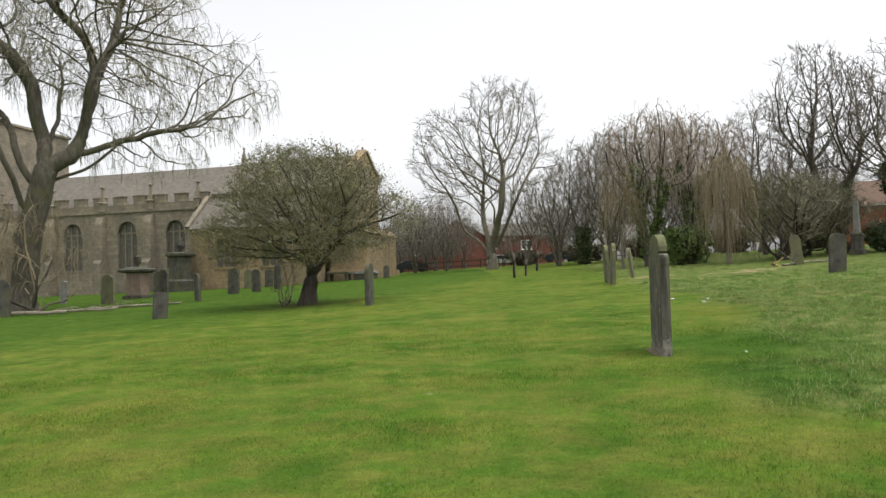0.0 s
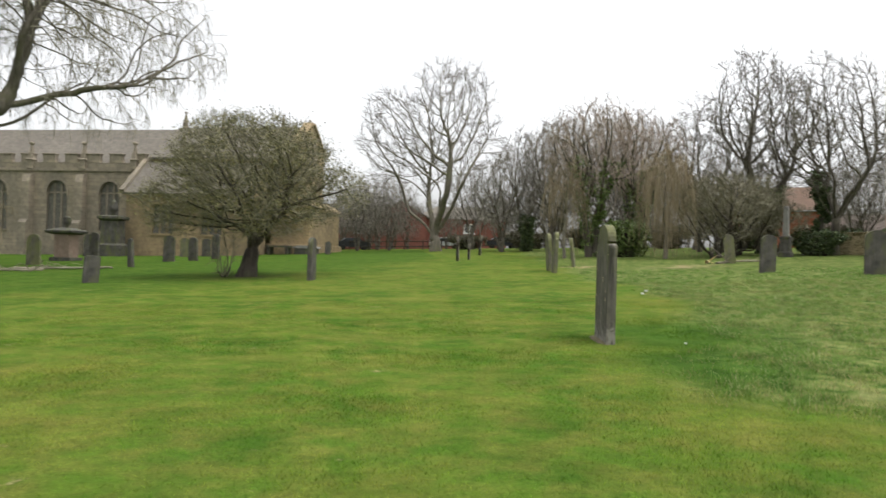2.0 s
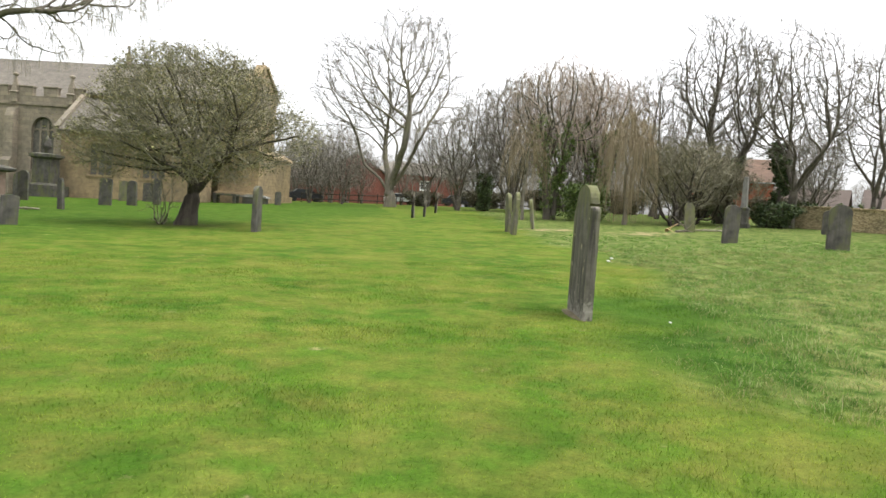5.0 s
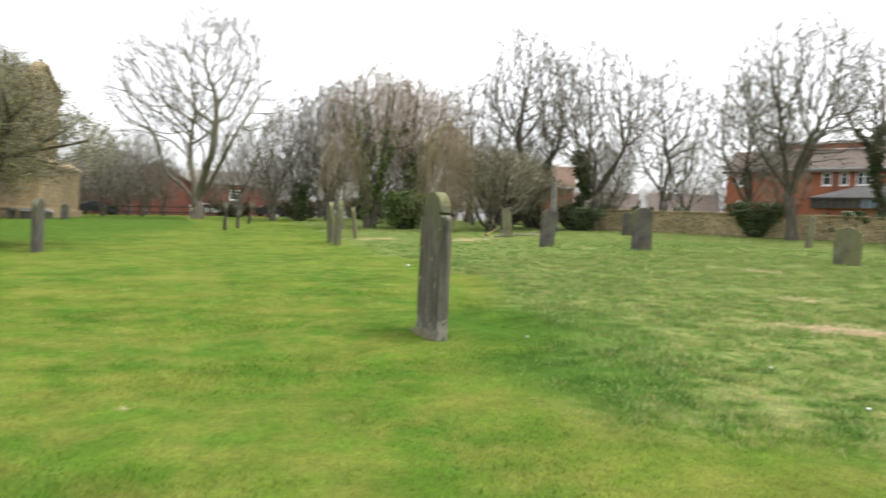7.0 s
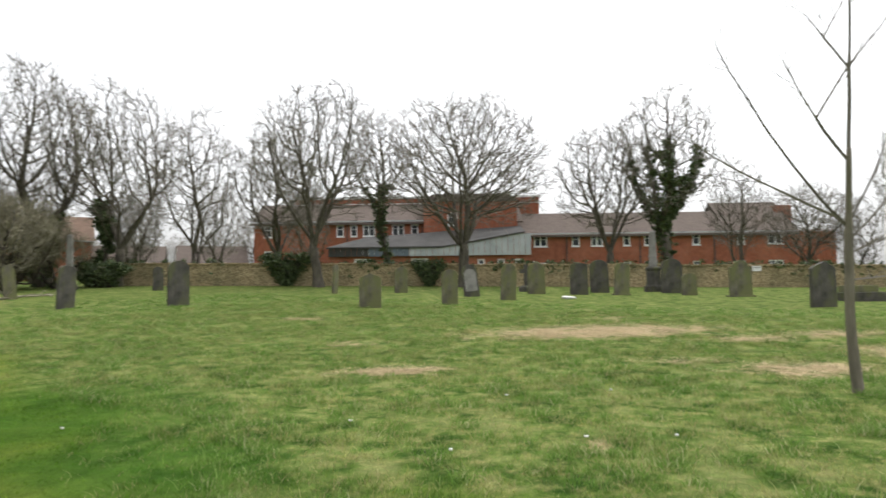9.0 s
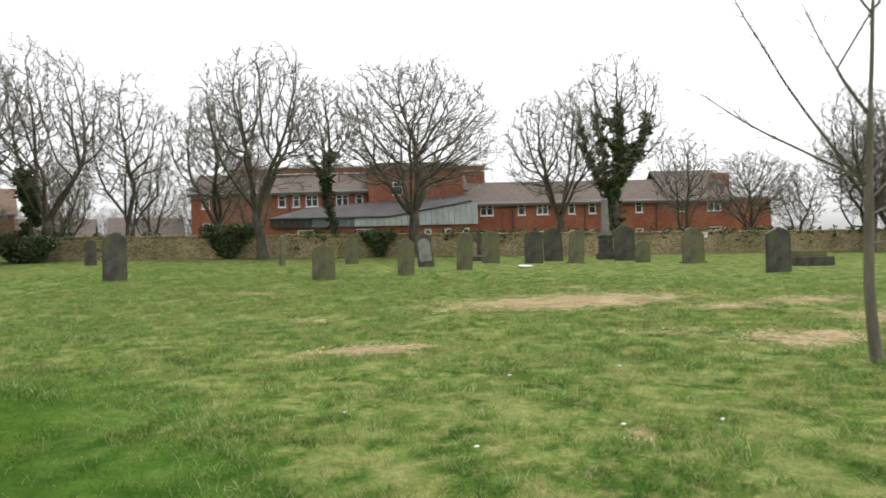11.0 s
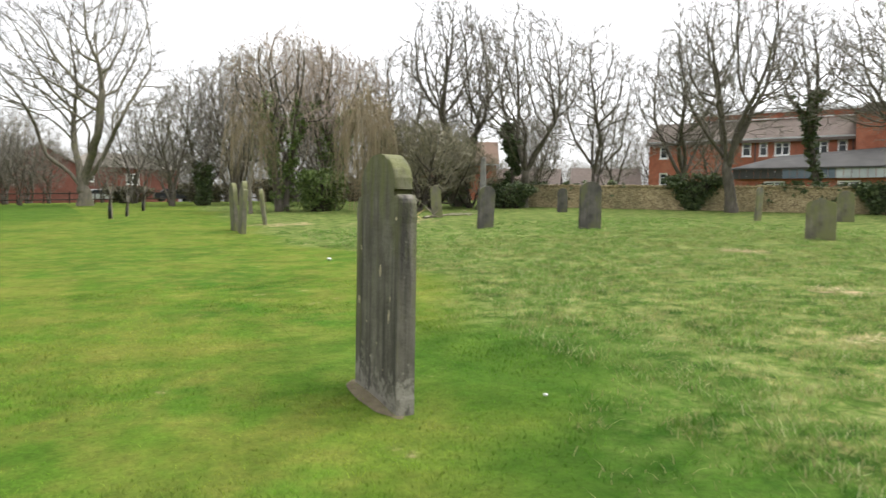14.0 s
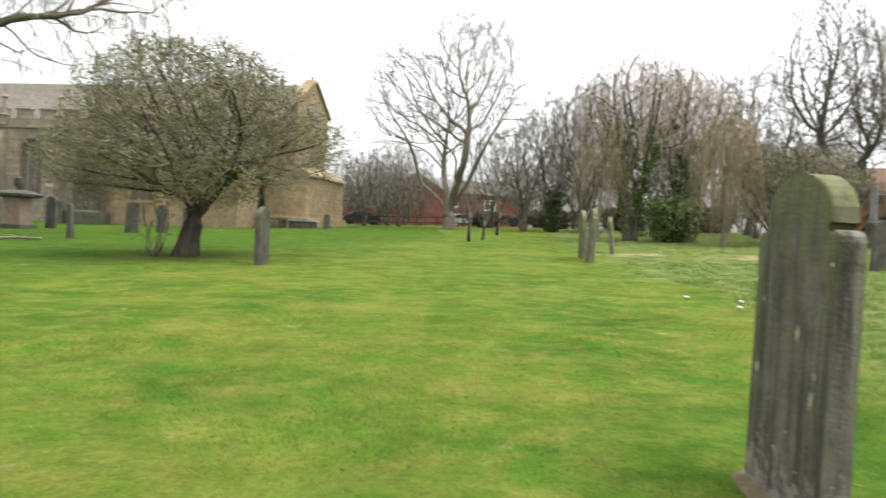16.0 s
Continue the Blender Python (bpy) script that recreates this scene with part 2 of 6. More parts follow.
def turf_colour(nt, fine, lo, hi):
    """Turf: bright mown lawn, duller rough grass and straw, by the sheet's own zones."""
    p = world_pos(nt)
    big = noise_tex(nt, p, 0.42, 5)
    mid = noise_tex(nt, p, 2.4, 6)
    small = noise_tex(nt, p, 9.0, 6, 0.7)
    mown = ramp(nt, big, [(0.30, (0.038, 0.100, 0.011)), (0.50, (0.070, 0.128, 0.016)), (0.68, (0.120, 0.147, 0.027))])
    mown = mix(nt, ramp(nt, mid, [(0.40, (0, 0, 0)), (0.75, (0.7, 0.7, 0.7))]), mown, (0.168, 0.156, 0.042))
    roughc = ramp(nt, mid, [(0.38, (0.029, 0.068, 0.011)), (0.5, (0.076, 0.125, 0.026)), (0.62, (0.150, 0.178, 0.064))])
    roughc = mix(nt, ramp(nt, noise_tex(nt, p, 5.0, 7, 0.72), [(0.48, (0, 0, 0)), (0.66, (0.8, 0.8, 0.8))]), roughc, (0.225, 0.215, 0.092))
    c = mix(nt, attr(nt, "rough_zone"), mown, roughc)
    c = mix(nt, attr(nt, "lush_zone"), c, ramp(nt, mid, [(0.32, (0.025, 0.070, 0.008)), (0.68, (0.054, 0.114, 0.015))]))
    c = mix(nt, attr(nt, "brown_zone"), c, (0.075, 0.06, 0.035))
    edge = mathn(nt, 'ADD', attr(nt, "straw_zone"), mathn(nt, 'MULTIPLY', mathn(nt, 'SUBTRACT', noise_tex(nt, p, 1.9, 9, 0.74), 0.5), 3.4))
    c = mix(nt, ramp(nt, edge, [(0.45, (0, 0, 0)), (0.82, (0.95, 0.95, 0.95))]), c, ramp(nt, noise_tex(nt, p, 12, 6, 0.7), [(0.3, (0.20, 0.155, 0.095)), (0.55, (0.36, 0.285, 0.185)), (0.75, (0.52, 0.425, 0.29))]))
    clump = ramp(nt, noise_tex(nt, p, 1.3, 6, 0.65), [(0.3, (0.70, 0.74, 0.68)), (0.7, (1.14, 1.12, 1.12))])
    c = mix(nt, 1.0, c, clump, 'MULTIPLY')
    grain = mathn(nt, 'ADD', mathn(nt, 'MULTIPLY', fine, 0.65), mathn(nt, 'MULTIPLY', small, 0.35))
    return mix(nt, 1.0, c, ramp(nt, grain, [(0.30, (lo, lo, lo)), (0.72, (hi, hi * 0.97, hi * 0.9))]), 'MULTIPLY')


def ground_mat():
    m, nt, b = shader("churchyard_turf", 0.95)
    b.inputs["Specular IOR Level"].default_value = 0.03
    p = world_pos(nt)
    fine = noise_tex(nt, p, 30, 8, 0.8)
    nt.links.new(turf_colour(nt, fine, 0.42, 1.62), b.inputs["Base Color"])
    bump(nt, b, mathn(nt, 'ADD', mathn(nt, 'MULTIPLY', fine, 0.35), noise_tex(nt, p, 7, 6)), 0.55, 0.06)
    return m


def blade_mat(name, dead):
    m, nt, b = shader(name, 0.8)
    b.inputs["Specular IOR Level"].default_value = 0.05
    g = nt.nodes.new("ShaderNodeNewGeometry")
    c = turf_colour(nt, g.outputs["Random Per Island"], 1.45 if dead else 1.25, 2.3 if dead else 2.5)
    if dead:
        pick = mathn(nt, 'FRACT', mathn(nt, 'MULTIPLY', g.outputs["Random Per Island"], 7.31))
        c = mix(nt, ramp(nt, pick, [(0.70, (0, 0, 0)), (0.78, (0.85, 0.85, 0.85))]), c, (0.34, 0.31, 0.16))
    nt.links.new(c, b.inputs["Base Color"])
    t = nt.nodes.new("ShaderNodeBsdfTranslucent")
    nt.links.new(c, t.inputs["Color"])
    both = nt.nodes.new("ShaderNodeMixShader")
    both.inputs[0].default_value = 0.5
    nt.links.new(b.outputs[0], both.inputs[1])
    nt.links.new(t.outputs[0], both.inputs[2])
    nt.links.new(both.outputs[0], nt.nodes["Material Output"].inputs["Surface"])
    return m


TURF, BLADE, BLADE_ROUGH = ground_mat(), blade_mat("grass_blades", False), blade_mat("rough_grass_blades", True)


def tuft_mat():
    m, nt, b = shader("tall_tuft_blades", 0.8)
    b.inputs["Specular IOR Level"].default_value = 0.05
    g = nt.nodes.new("ShaderNodeNewGeometry")
    c = ramp(nt, g.outputs["Random Per Island"], [(0.0, (0.090, 0.190, 0.030)), (0.6, (0.165, 0.280, 0.060)), (0.84, (0.27, 0.36, 0.125)), (0.93, (0.48, 0.47, 0.27))])
    nt.links.new(c, b.inputs["Base Color"])
    t = nt.nodes.new("ShaderNodeBsdfTranslucent")
    nt.links.new(c, t.inputs["Color"])
    both = nt.nodes.new("ShaderNodeMixShader")
    both.inputs[0].default_value = 0.5
    nt.links.new(b.outputs[0], both.inputs[1])
    nt.links.new(t.outputs[0], both.inputs[2])
    nt.links.new(both.outputs[0], nt.nodes["Material Output"].inputs["Surface"])
    return m


TUFT = tuft_mat()
STRAW = leaf_mat("dry_cut_straw", (0.26, 0.19, 0.10), (0.42, 0.33, 0.19), (0.56, 0.46, 0.29), 0.9)


# ---- building helpers ----
def mesh_of(name, verts, faces, mat, smooth=False):
    me = bpy.data.meshes.new(name)
    me.from_pydata([tuple(v) for v in verts], [], faces)
    me.materials.append(mat)
    if smooth:
        me.polygons.foreach_set("use_smooth", [True] * len(me.polygons))
    me.update()
    return me


def part(name, bm, mat, parent=None, label="", m=None):
    """One mesh object, from a bmesh or mesh data, under a thing or a part."""
    if isinstance(bm, bpy.types.Mesh):
        me = bm
    else:
        me = bpy.data.meshes.new(name)
        bmesh.ops.recalc_face_normals(bm, faces=bm.faces)
        bm.to_mesh(me)
        bm.free()
        me.materials.append(mat)
    ob = new(name, me)
    ob.parent = parent
    if m is not None:
        ob.matrix_basis = m
    if label:
        ob["label"] = label
    return ob


def thing(name, m, label, category, group="", kind=""):
    ob = new(name)
    ob.empty_display_size = 0.2
    ob.matrix_basis = m
    return tagged(ob, label, category, group, kind)


def boxes(*specs, bevel=0.0):
    """A bmesh of boxes (x0, x1, y0, y1, z0, z1)."""
    bm = bmesh.new()
    for x0, x1, y0, y1, z0, z1 in specs:
        r = bmesh.ops.create_cube(bm, size=1)
        bmesh.ops.scale(bm, vec=(x1 - x0, y1 - y0, z1 - z0), verts=r["verts"])
        bmesh.ops.translate(bm, vec=((x0 + x1) / 2, (y0 + y1) / 2, (z0 + z1) / 2), verts=r["verts"])
    if bevel:
        bmesh.ops.bevel(bm, geom=list(bm.edges), offset=bevel, segments=2, affect='EDGES', profile=0.6)
    return bm


def prism(profile, y0, y1, bevel=0.0, bm=None):
    """A profile of (x, z) pairs drawn out from y0 to y1."""
    bm = bm or bmesh.new()
    a = [bm.verts.new((x, y0, z)) for x, z in profile]
    b = [bm.verts.new((x, y1, z)) for x, z in profile]
    k = len(a)
    made = [bm.faces.new(a), bm.faces.new(b[::-1])]
    for i in range(k):
        made.append(bm.faces.new((a[i], b[i], b[(i + 1) % k], a[(i + 1) % k])))
    if bevel:
        edges = list({e for f in made[:2] for e in f.edges})
        bmesh.ops.bevel(bm, geom=edges, offset=bevel, segments=2, affect='EDGES', profile=0.6)
    return bm


def tapered(levels):
    """A stack of square sections (z, half width x, half width y)."""
    bm = bmesh.new()
    rings = [[bm.verts.new((sx * hx, sy * hy, z)) for sx, sy in ((-1, -1), (1, -1), (1, 1), (-1, 1))] for z, hx, hy in levels]
    bm.faces.new(rings[0][::-1])
    bm.faces.new(rings[-1])
    for p, q in zip(rings, rings[1:]):
        for i in range(4):
            bm.faces.new((p[i], p[(i + 1) % 4], q[(i + 1) % 4], q[i]))
    return bm


def turned(levels, sides=16):
    bm = bmesh.new()
    rings = [[bm.verts.new((r * math.cos(i * math.tau / sides), r * math.sin(i * math.tau / sides), z)) for i in range(sides)] for z, r in levels]
    bm.faces.new(rings[0][::-1])
    bm.faces.new(rings[-1])
    for p, q in zip(rings, rings[1:]):
        for i in range(sides):
            f = bm.faces.new((p[i], p[(i + 1) % sides], q[(i + 1) % sides], q[i]))
            f.smooth = True
    return bm


def arch(w, h, rise, steps=5, pointed=True):
    """Half outline of an opening, from the left springing over the top to the right, as (x, z) from its sill's middle."""
    spring = h - rise
    left = []
    for i in range(steps + 1):
        f = i / steps
        if pointed:
            left.append((-w / 2 * math.cos(f * math.pi / 2) ** 0.85, spring + rise * math.sin(f * math.pi / 2) ** 0.9))
        else:
            left.append((-w / 2 * math.cos(f * math.pi / 2), spring + rise * math.sin(f * math.pi / 2)))
    return left + [(-x, z) for x, z in left[-2::-1]]


def pierced_wall(x0, x1, z0, z1, thick, openings):
    """A wall in the plane y = 0 (outside towards -y), with openings (x, sill, w, h, rise) through it."""
    bm = bmesh.new()

    def slab(pts):
        a = [bm.verts.new((x, 0, z)) for x, z in pts]
        b = [bm.verts.new((x, thick, z)) for x, z in pts]
        bm.faces.new(a)
        bm.faces.new(b[::-1])
        return a, b

    def rim(pts):
        a = [bm.verts.new((x, 0, z)) for x, z in pts]
        b = [bm.verts.new((x, thick, z)) for x, z in pts]
        for i in range(len(pts) - 1):
            bm.faces.new((a[i], a[i + 1], b[i + 1], b[i]))

    cursor = x0
    for x, s, w, h, rise in sorted(openings):
        l, r = x - w / 2, x + w / 2
        slab([(cursor, z0), (l, z0), (l, z1), (cursor, z1)])
        slab([(l, z0), (r, z0), (r, s), (l, s)])
        head = [(x + px, s + pz) for px, pz in arch(w, h, rise)] if rise else [(l, s + h), (r, s + h)]
        for (ax, az), (bx, bz) in zip(head, head[1:]):
            slab([(ax, az), (bx, bz), (bx, z1), (ax, z1)])
        rim([(l, s), (r, s)])
        rim([(l, s)] + head + [(r, s)])
        cursor = r
    slab([(cursor, z0), (x1, z0), (x1, z1), (cursor, z1)])
    rim([(x0, z0), (x0, z1), (x1, z1), (x1, z0)])
    bmesh.ops.remove_doubles(bm, verts=bm.verts, dist=0.0005)
    return bm


def house_window(parent, x, sill, w, h, y=0.12, lights=2, cill=True):
    """White-framed casement with panes, a child of its house."""
    f = 0.135
    bm = bmesh.new()
    rings = []
    for yy in (0.0, 0.07):
        for e in (0.0, f):
            rings.append([bm.verts.new(p) for p in ((-w / 2 + e, yy, e), (w / 2 - e, yy, e), (w / 2 - e, yy, h - e), (-w / 2 + e, yy, h - e))])
    for a, b in ((0, 1), (1, 3), (3, 2), (2, 0)):
        for k in range(4):
            bm.faces.new((rings[a][k], rings[a][(k + 1) % 4], rings[b][(k + 1) % 4], rings[b][k]))
    bmesh.ops.recalc_face_normals(bm, faces=bm.faces)
    win = part("window", bm, WHITE, parent, "white-framed casement window", pose(x, y, sill))
    for k in range(1, lights):
        c = -w / 2 + f / 2 + (w - f) * k / lights
        part("mullion", boxes((c - f / 2, c + f / 2, 0.002, 0.068, f - 0.01, h - f + 0.01)), WHITE, win)
    part("transom", boxes((-w / 2 + f - 0.01, w / 2 - f + 0.01, 0.004, 0.066, h * 0.62, h * 0.62 + 0.05)), WHITE, win)
    if cill:
        part("sill", boxes((-w / 2 - 0.06, w / 2 + 0.06, -0.17, 0.02, -0.07, 0.006)), WHITE, win)
    part("pane", boxes((-w / 2 + 0.02, w / 2 - 0.02, 0.03, 0.04, 0.02, h - 0.02)), GLASS, win, "dark glass")
    return win


# ---- ground ----
def height(x, y):
    """The churchyard rises gently away from the path and levels out far off."""
    r = math.hypot(x, y) + 1e-9
    k = 60.0 * math.tanh(r / 60.0) / r
    x, y = x * k, y * k
    return 0.01655 * x + 0.0015 * y + (0.02668 * x * y + 0.01629 * x * x + 0.02253 * y * y) / 30.0


def zones(x, y):
    """Rough grass, lush turf, straw and dark brown at a place, each 0 to 1."""
    wob = 1.3 * noise.noise((x * 0.35, y * 0.35, 3.0))
    edge = min(7.4, 3.9 + 0.34 * max(0.0, y - 8.0)) + max(0.0, y - 27) * 0.12
    if y < 8:
        edge = 3.9 - 0.05 * (8 - y)
    rough = min(1.0, max(0.0, (x - edge + wob) / 0.9 + 0.5))
    if y > 60:
        rough *= 0.5
    d = math.hypot((x - 4.8) / 1.9, (y - 11.3) / 2.3)
    d = min(d, math.hypot((x - 3.8) / 1.0, (y - 8.7) / 1.6))
    lush = min(0.85, max(0.0, 1.5 - 1.3 * d + 0.4 * wob))
    lush = max(lush, 0.7 * min(1.0, max(0.0, (-8.5 - x * 0.9 + (y - 14) * 0.45 + 2 * wob) / 6.0)) if x < 3 else 0.0)
    straw = 0.0
    for sx, sy, rx, ry, a, s in STRAW_PATCHES:
        c, q = math.cos(a), math.sin(a)
        u, v = (x - sx) * c + (y - sy) * q, -(x - sx) * q + (y - sy) * c
        straw = max(straw, s * (1.25 - 0.75 * math.hypot(u / rx, v / ry)))
    # dark brown round the hawthorn's foot, fading outwards
    brown_patch = max(0.0, 1.0 - math.hypot((x + 6.0) / 1.8, (y - 29.4) / 1.8)) * 0.8
    return rough, lush, max(0.0, straw), brown_patch


STRAW_PATCHES = [(16.6, 8.6, 2.9, 1.5, radians(-45), 1.0), (9.1, 9.55, 0.85, 0.4, radians(-45), 0.95), (11.75, 12.3, 0.5, 0.3, radians(-60), 0.9),
                 (16.2, 17.5, 0.6, 0.4, radians(-60), 0.9), (11.9, 4.1, 1.1, 0.75, radians(-60), 0.85), (16.25, 5.2, 1.0, 0.6, radians(-50), 0.7),
                 (18.0, 3.7, 1.3, 0.8, radians(-50), 0.75), (15.1, 2.5, 1.3, 0.9, radians(-60), 0.75), (11.9, 5.9, 0.8, 0.25, radians(-60), 0.55), (6.2, 5.5, 0.25, 0.16, 0.5, 0.6),
                 (20.5, 9.5, 1.2, 0.7, 0.2, 0.6), (5.75, 4.3, 0.3, 0.2, 0.3, 0.5), (9.5, 33.8, 1.6, 1.0, 0.3, 0.8), (14.2, 33, 2.5, 1.2, 0.5, 0.7)]


def with_zones(me, step=1):
    co = np.empty(len(me.vertices) * 3)
    me.vertices.foreach_get("co", co)
    co = co.reshape(-1, 3)
    vals = np.zeros((len(co), 4))
    for i in range(0, len(co), step):
        x, y = co[i, 0], co[i, 1]
        if -60 < x < 60 and -30 < y < 75:
            vals[i:i + step] = zones(x, y)
    for k, nm in enumerate(("rough_zone", "lush_zone", "straw_zone", "brown_zone")):
        a = me.attributes.new(nm, 'FLOAT', 'POINT')
        a.data.foreach_set("value", vals[:, k])


def build_ground():
    n = 270
    s = np.linspace(-1, 1, n)
    gx, gy = 5.0 + 5.0 * np.sinh(6.2 * s), 10.0 + 5.0 * np.sinh(6.2 * s)
    verts = []
    for y in gy:
        for x in gx:
            near = math.exp(-((x - 5) ** 2 + (y - 10) ** 2) / 900.0)
            verts.append((x, y, height(x, y) + near * 0.03 * noise.noise((x * 0.7, y * 0.7, 0))))
    faces = [(j * n + i, j * n + i + 1, (j + 1) * n + i + 1, (j + 1) * n + i) for j in range(n - 1) for i in range(n - 1)]
    me = mesh_of("ground", verts, faces, TURF, True)
    with_zones(me)
    return tagged(new("ground", me), "churchyard lawn of mown and rough grass", "ground", "", "structure")


build_ground()


def blades(rng, count, x0, x1, y0, y1, hmin, hmax, width, accept, lean=0.5, clump=0, spread=0.05):
    verts, faces = [], []
    made = 0
    while made < count:
        x, y = rng.uniform(x0, x1), rng.uniform(y0, y1)
        if not accept(x, y, rng):
            made += 0.2
            continue
        k = clump or 1
        size = rng.uniform(0.6, 1.0)
        for _ in range(k):
            bx, by = x + rng.gauss(0, spread), y + rng.gauss(0, spread)
            z = height(bx, by) - 0.01
            hh = rng.uniform(hmin, hmax) * size
            a, l = rng.uniform(0, math.tau), rng.uniform(0, lean) * hh
            dx, dy = math.cos(a), math.sin(a)
            b = rng.uniform(0, math.tau)
            wx, wy = math.cos(b) * width / 2, math.sin(b) * width / 2
            i = len(verts)
            verts += [(bx - wx, by - wy, z), (bx + wx, by + wy, z), (bx + dx * l * 0.35 + wx * 0.7, by + dy * l * 0.35 + wy * 0.7, z + hh * 0.6),
                      (bx + dx * l * 0.35 - wx * 0.7, by + dy * l * 0.35 - wy * 0.7, z + hh * 0.6), (bx + dx * l, by + dy * l, z + hh)]
            faces += [(i, i + 1, i + 2, i + 3), (i + 3, i + 2, i + 4)]
        made += k
    return verts, faces


def build_grass():
    rng = random.Random(5)
    v, f = blades(rng, 190000, -7, 8, 2.0, 18, 0.015, 0.05, 0.006, lambda x, y, r: abs(x - 1.2) < 3.0 + 0.62 * y and zones(x, y)[0] < r.random() and r.random() < 1.25 - y / 20 and noise.noise((x * 1.3, y * 1.3, 4)) > r.uniform(-1.2, 0.1), 1.3)
    me = mesh_of("mown_grass", v, f, BLADE)
    with_zones(me, 5)
    tagged(new("mown_grass", me), "short bright green mown grass", "grass", "", "stuff")

    def rough(x, y, r):
        z = zones(x, y)
        return z[0] > r.random() and z[2] < 0.3 + 0.4 * r.random() and noise.noise((x * 0.9, y * 0.9, 8)) > r.uniform(-0.75, 0.35)

    v, f = blades(rng, 230000, 3, 23, -2, 24, 0.03, 0.11, 0.007, rough, 1.8, 24, 0.09)
    me = mesh_of("rough_grass", v, f, BLADE_ROUGH)
    with_zones(me, 5)
    tagged(new("rough_grass", me), "tufty uneven rough grass, left unmown", "grass", "", "stuff")
    def tuft(x, y, r):
        z = zones(x, y)
        return z[0] > 0.5 + 0.3 * r.random() and z[2] < 0.35 and noise.noise((x * 0.5, y * 0.5, 12)) > r.uniform(-1.0, 0.6)

    v, f = blades(rng, 150000, 3.5, 26, -2, 30, 0.05, 0.14, 0.008, tuft, 1.7, 70, 0.075)
    tagged(new("grass_tufts", mesh_of("grass_tufts", v, f, TUFT)), "bright green tufts standing in the rough grass", "grass", "", "stuff")
    v, f = [], []
    for sx, sy, rx, ry, a, s in STRAW_PATCHES[:9]:
        for _ in range(int(1700 * rx * ry * s) + 120):
            q, rr = rng.uniform(0, math.tau), math.sqrt(rng.random()) * rng.uniform(0.6, 1.45)
            u, w = rx * rr * math.cos(q), ry * rr * math.sin(q)
            x, y = sx + u * math.cos(a) - w * math.sin(a), sy + u * math.sin(a) + w * math.cos(a)
            if noise.noise((x * 1.6, y * 1.6, 21)) < rng.uniform(-0.5, 0.25):
                continue
            z = height(x, y) + rng.uniform(0.015, 0.06)
            b, l = rng.uniform(0, math.tau), rng.uniform(0.05, 0.16)
            dx, dy, tz = math.cos(b) * l, math.sin(b) * l, rng.uniform(-0.02, 0.03)
            nx, ny = -math.sin(b) * 0.004, math.cos(b) * 0.004
            i = len(v)
            v += [(x - nx, y - ny, z), (x + nx, y + ny, z), (x + dx + nx, y + dy + ny, z + tz), (x + dx - nx, y + dy - ny, z + tz)]
            f.append((i, i + 1, i + 2, i + 3))
    tagged(new("cut_straw", mesh_of("cut_straw", v, f, STRAW)), "patches of dry pale cut grass lying on the turf", "straw", "", "stuff")


build_grass()


# ---- trees ----
def tubes(lines, sides):
    """Connected tubes along polylines of (point, radius)."""
    verts, faces = [], []
    for line in lines:
        start = len(verts)
        for i, (p, r) in enumerate(line):
            q = line[min(i + 1, len(line) - 1)][0] - line[max(i - 1, 0)][0]
            q = q.normalized() if q.length > 1e-6 else Vector((0, 0, 1))
            s = q.cross(Vector((0.31, 0.95, 0.07))).normalized()
            t = q.cross(s)
            for k in range(sides):
                a = k * math.tau / sides
                verts.append(p + (s * math.cos(a) + t * math.sin(a)) * r)
        for i in range(len(line) - 1):
            for k in range(sides):
                a, b = start + i * sides + k, start + i * sides + (k + 1) % sides
                faces.append((a, b, b + sides, a + sides))
        faces.append(tuple(start + (len(line) - 1) * sides + k for k in range(sides)))
    return verts, faces


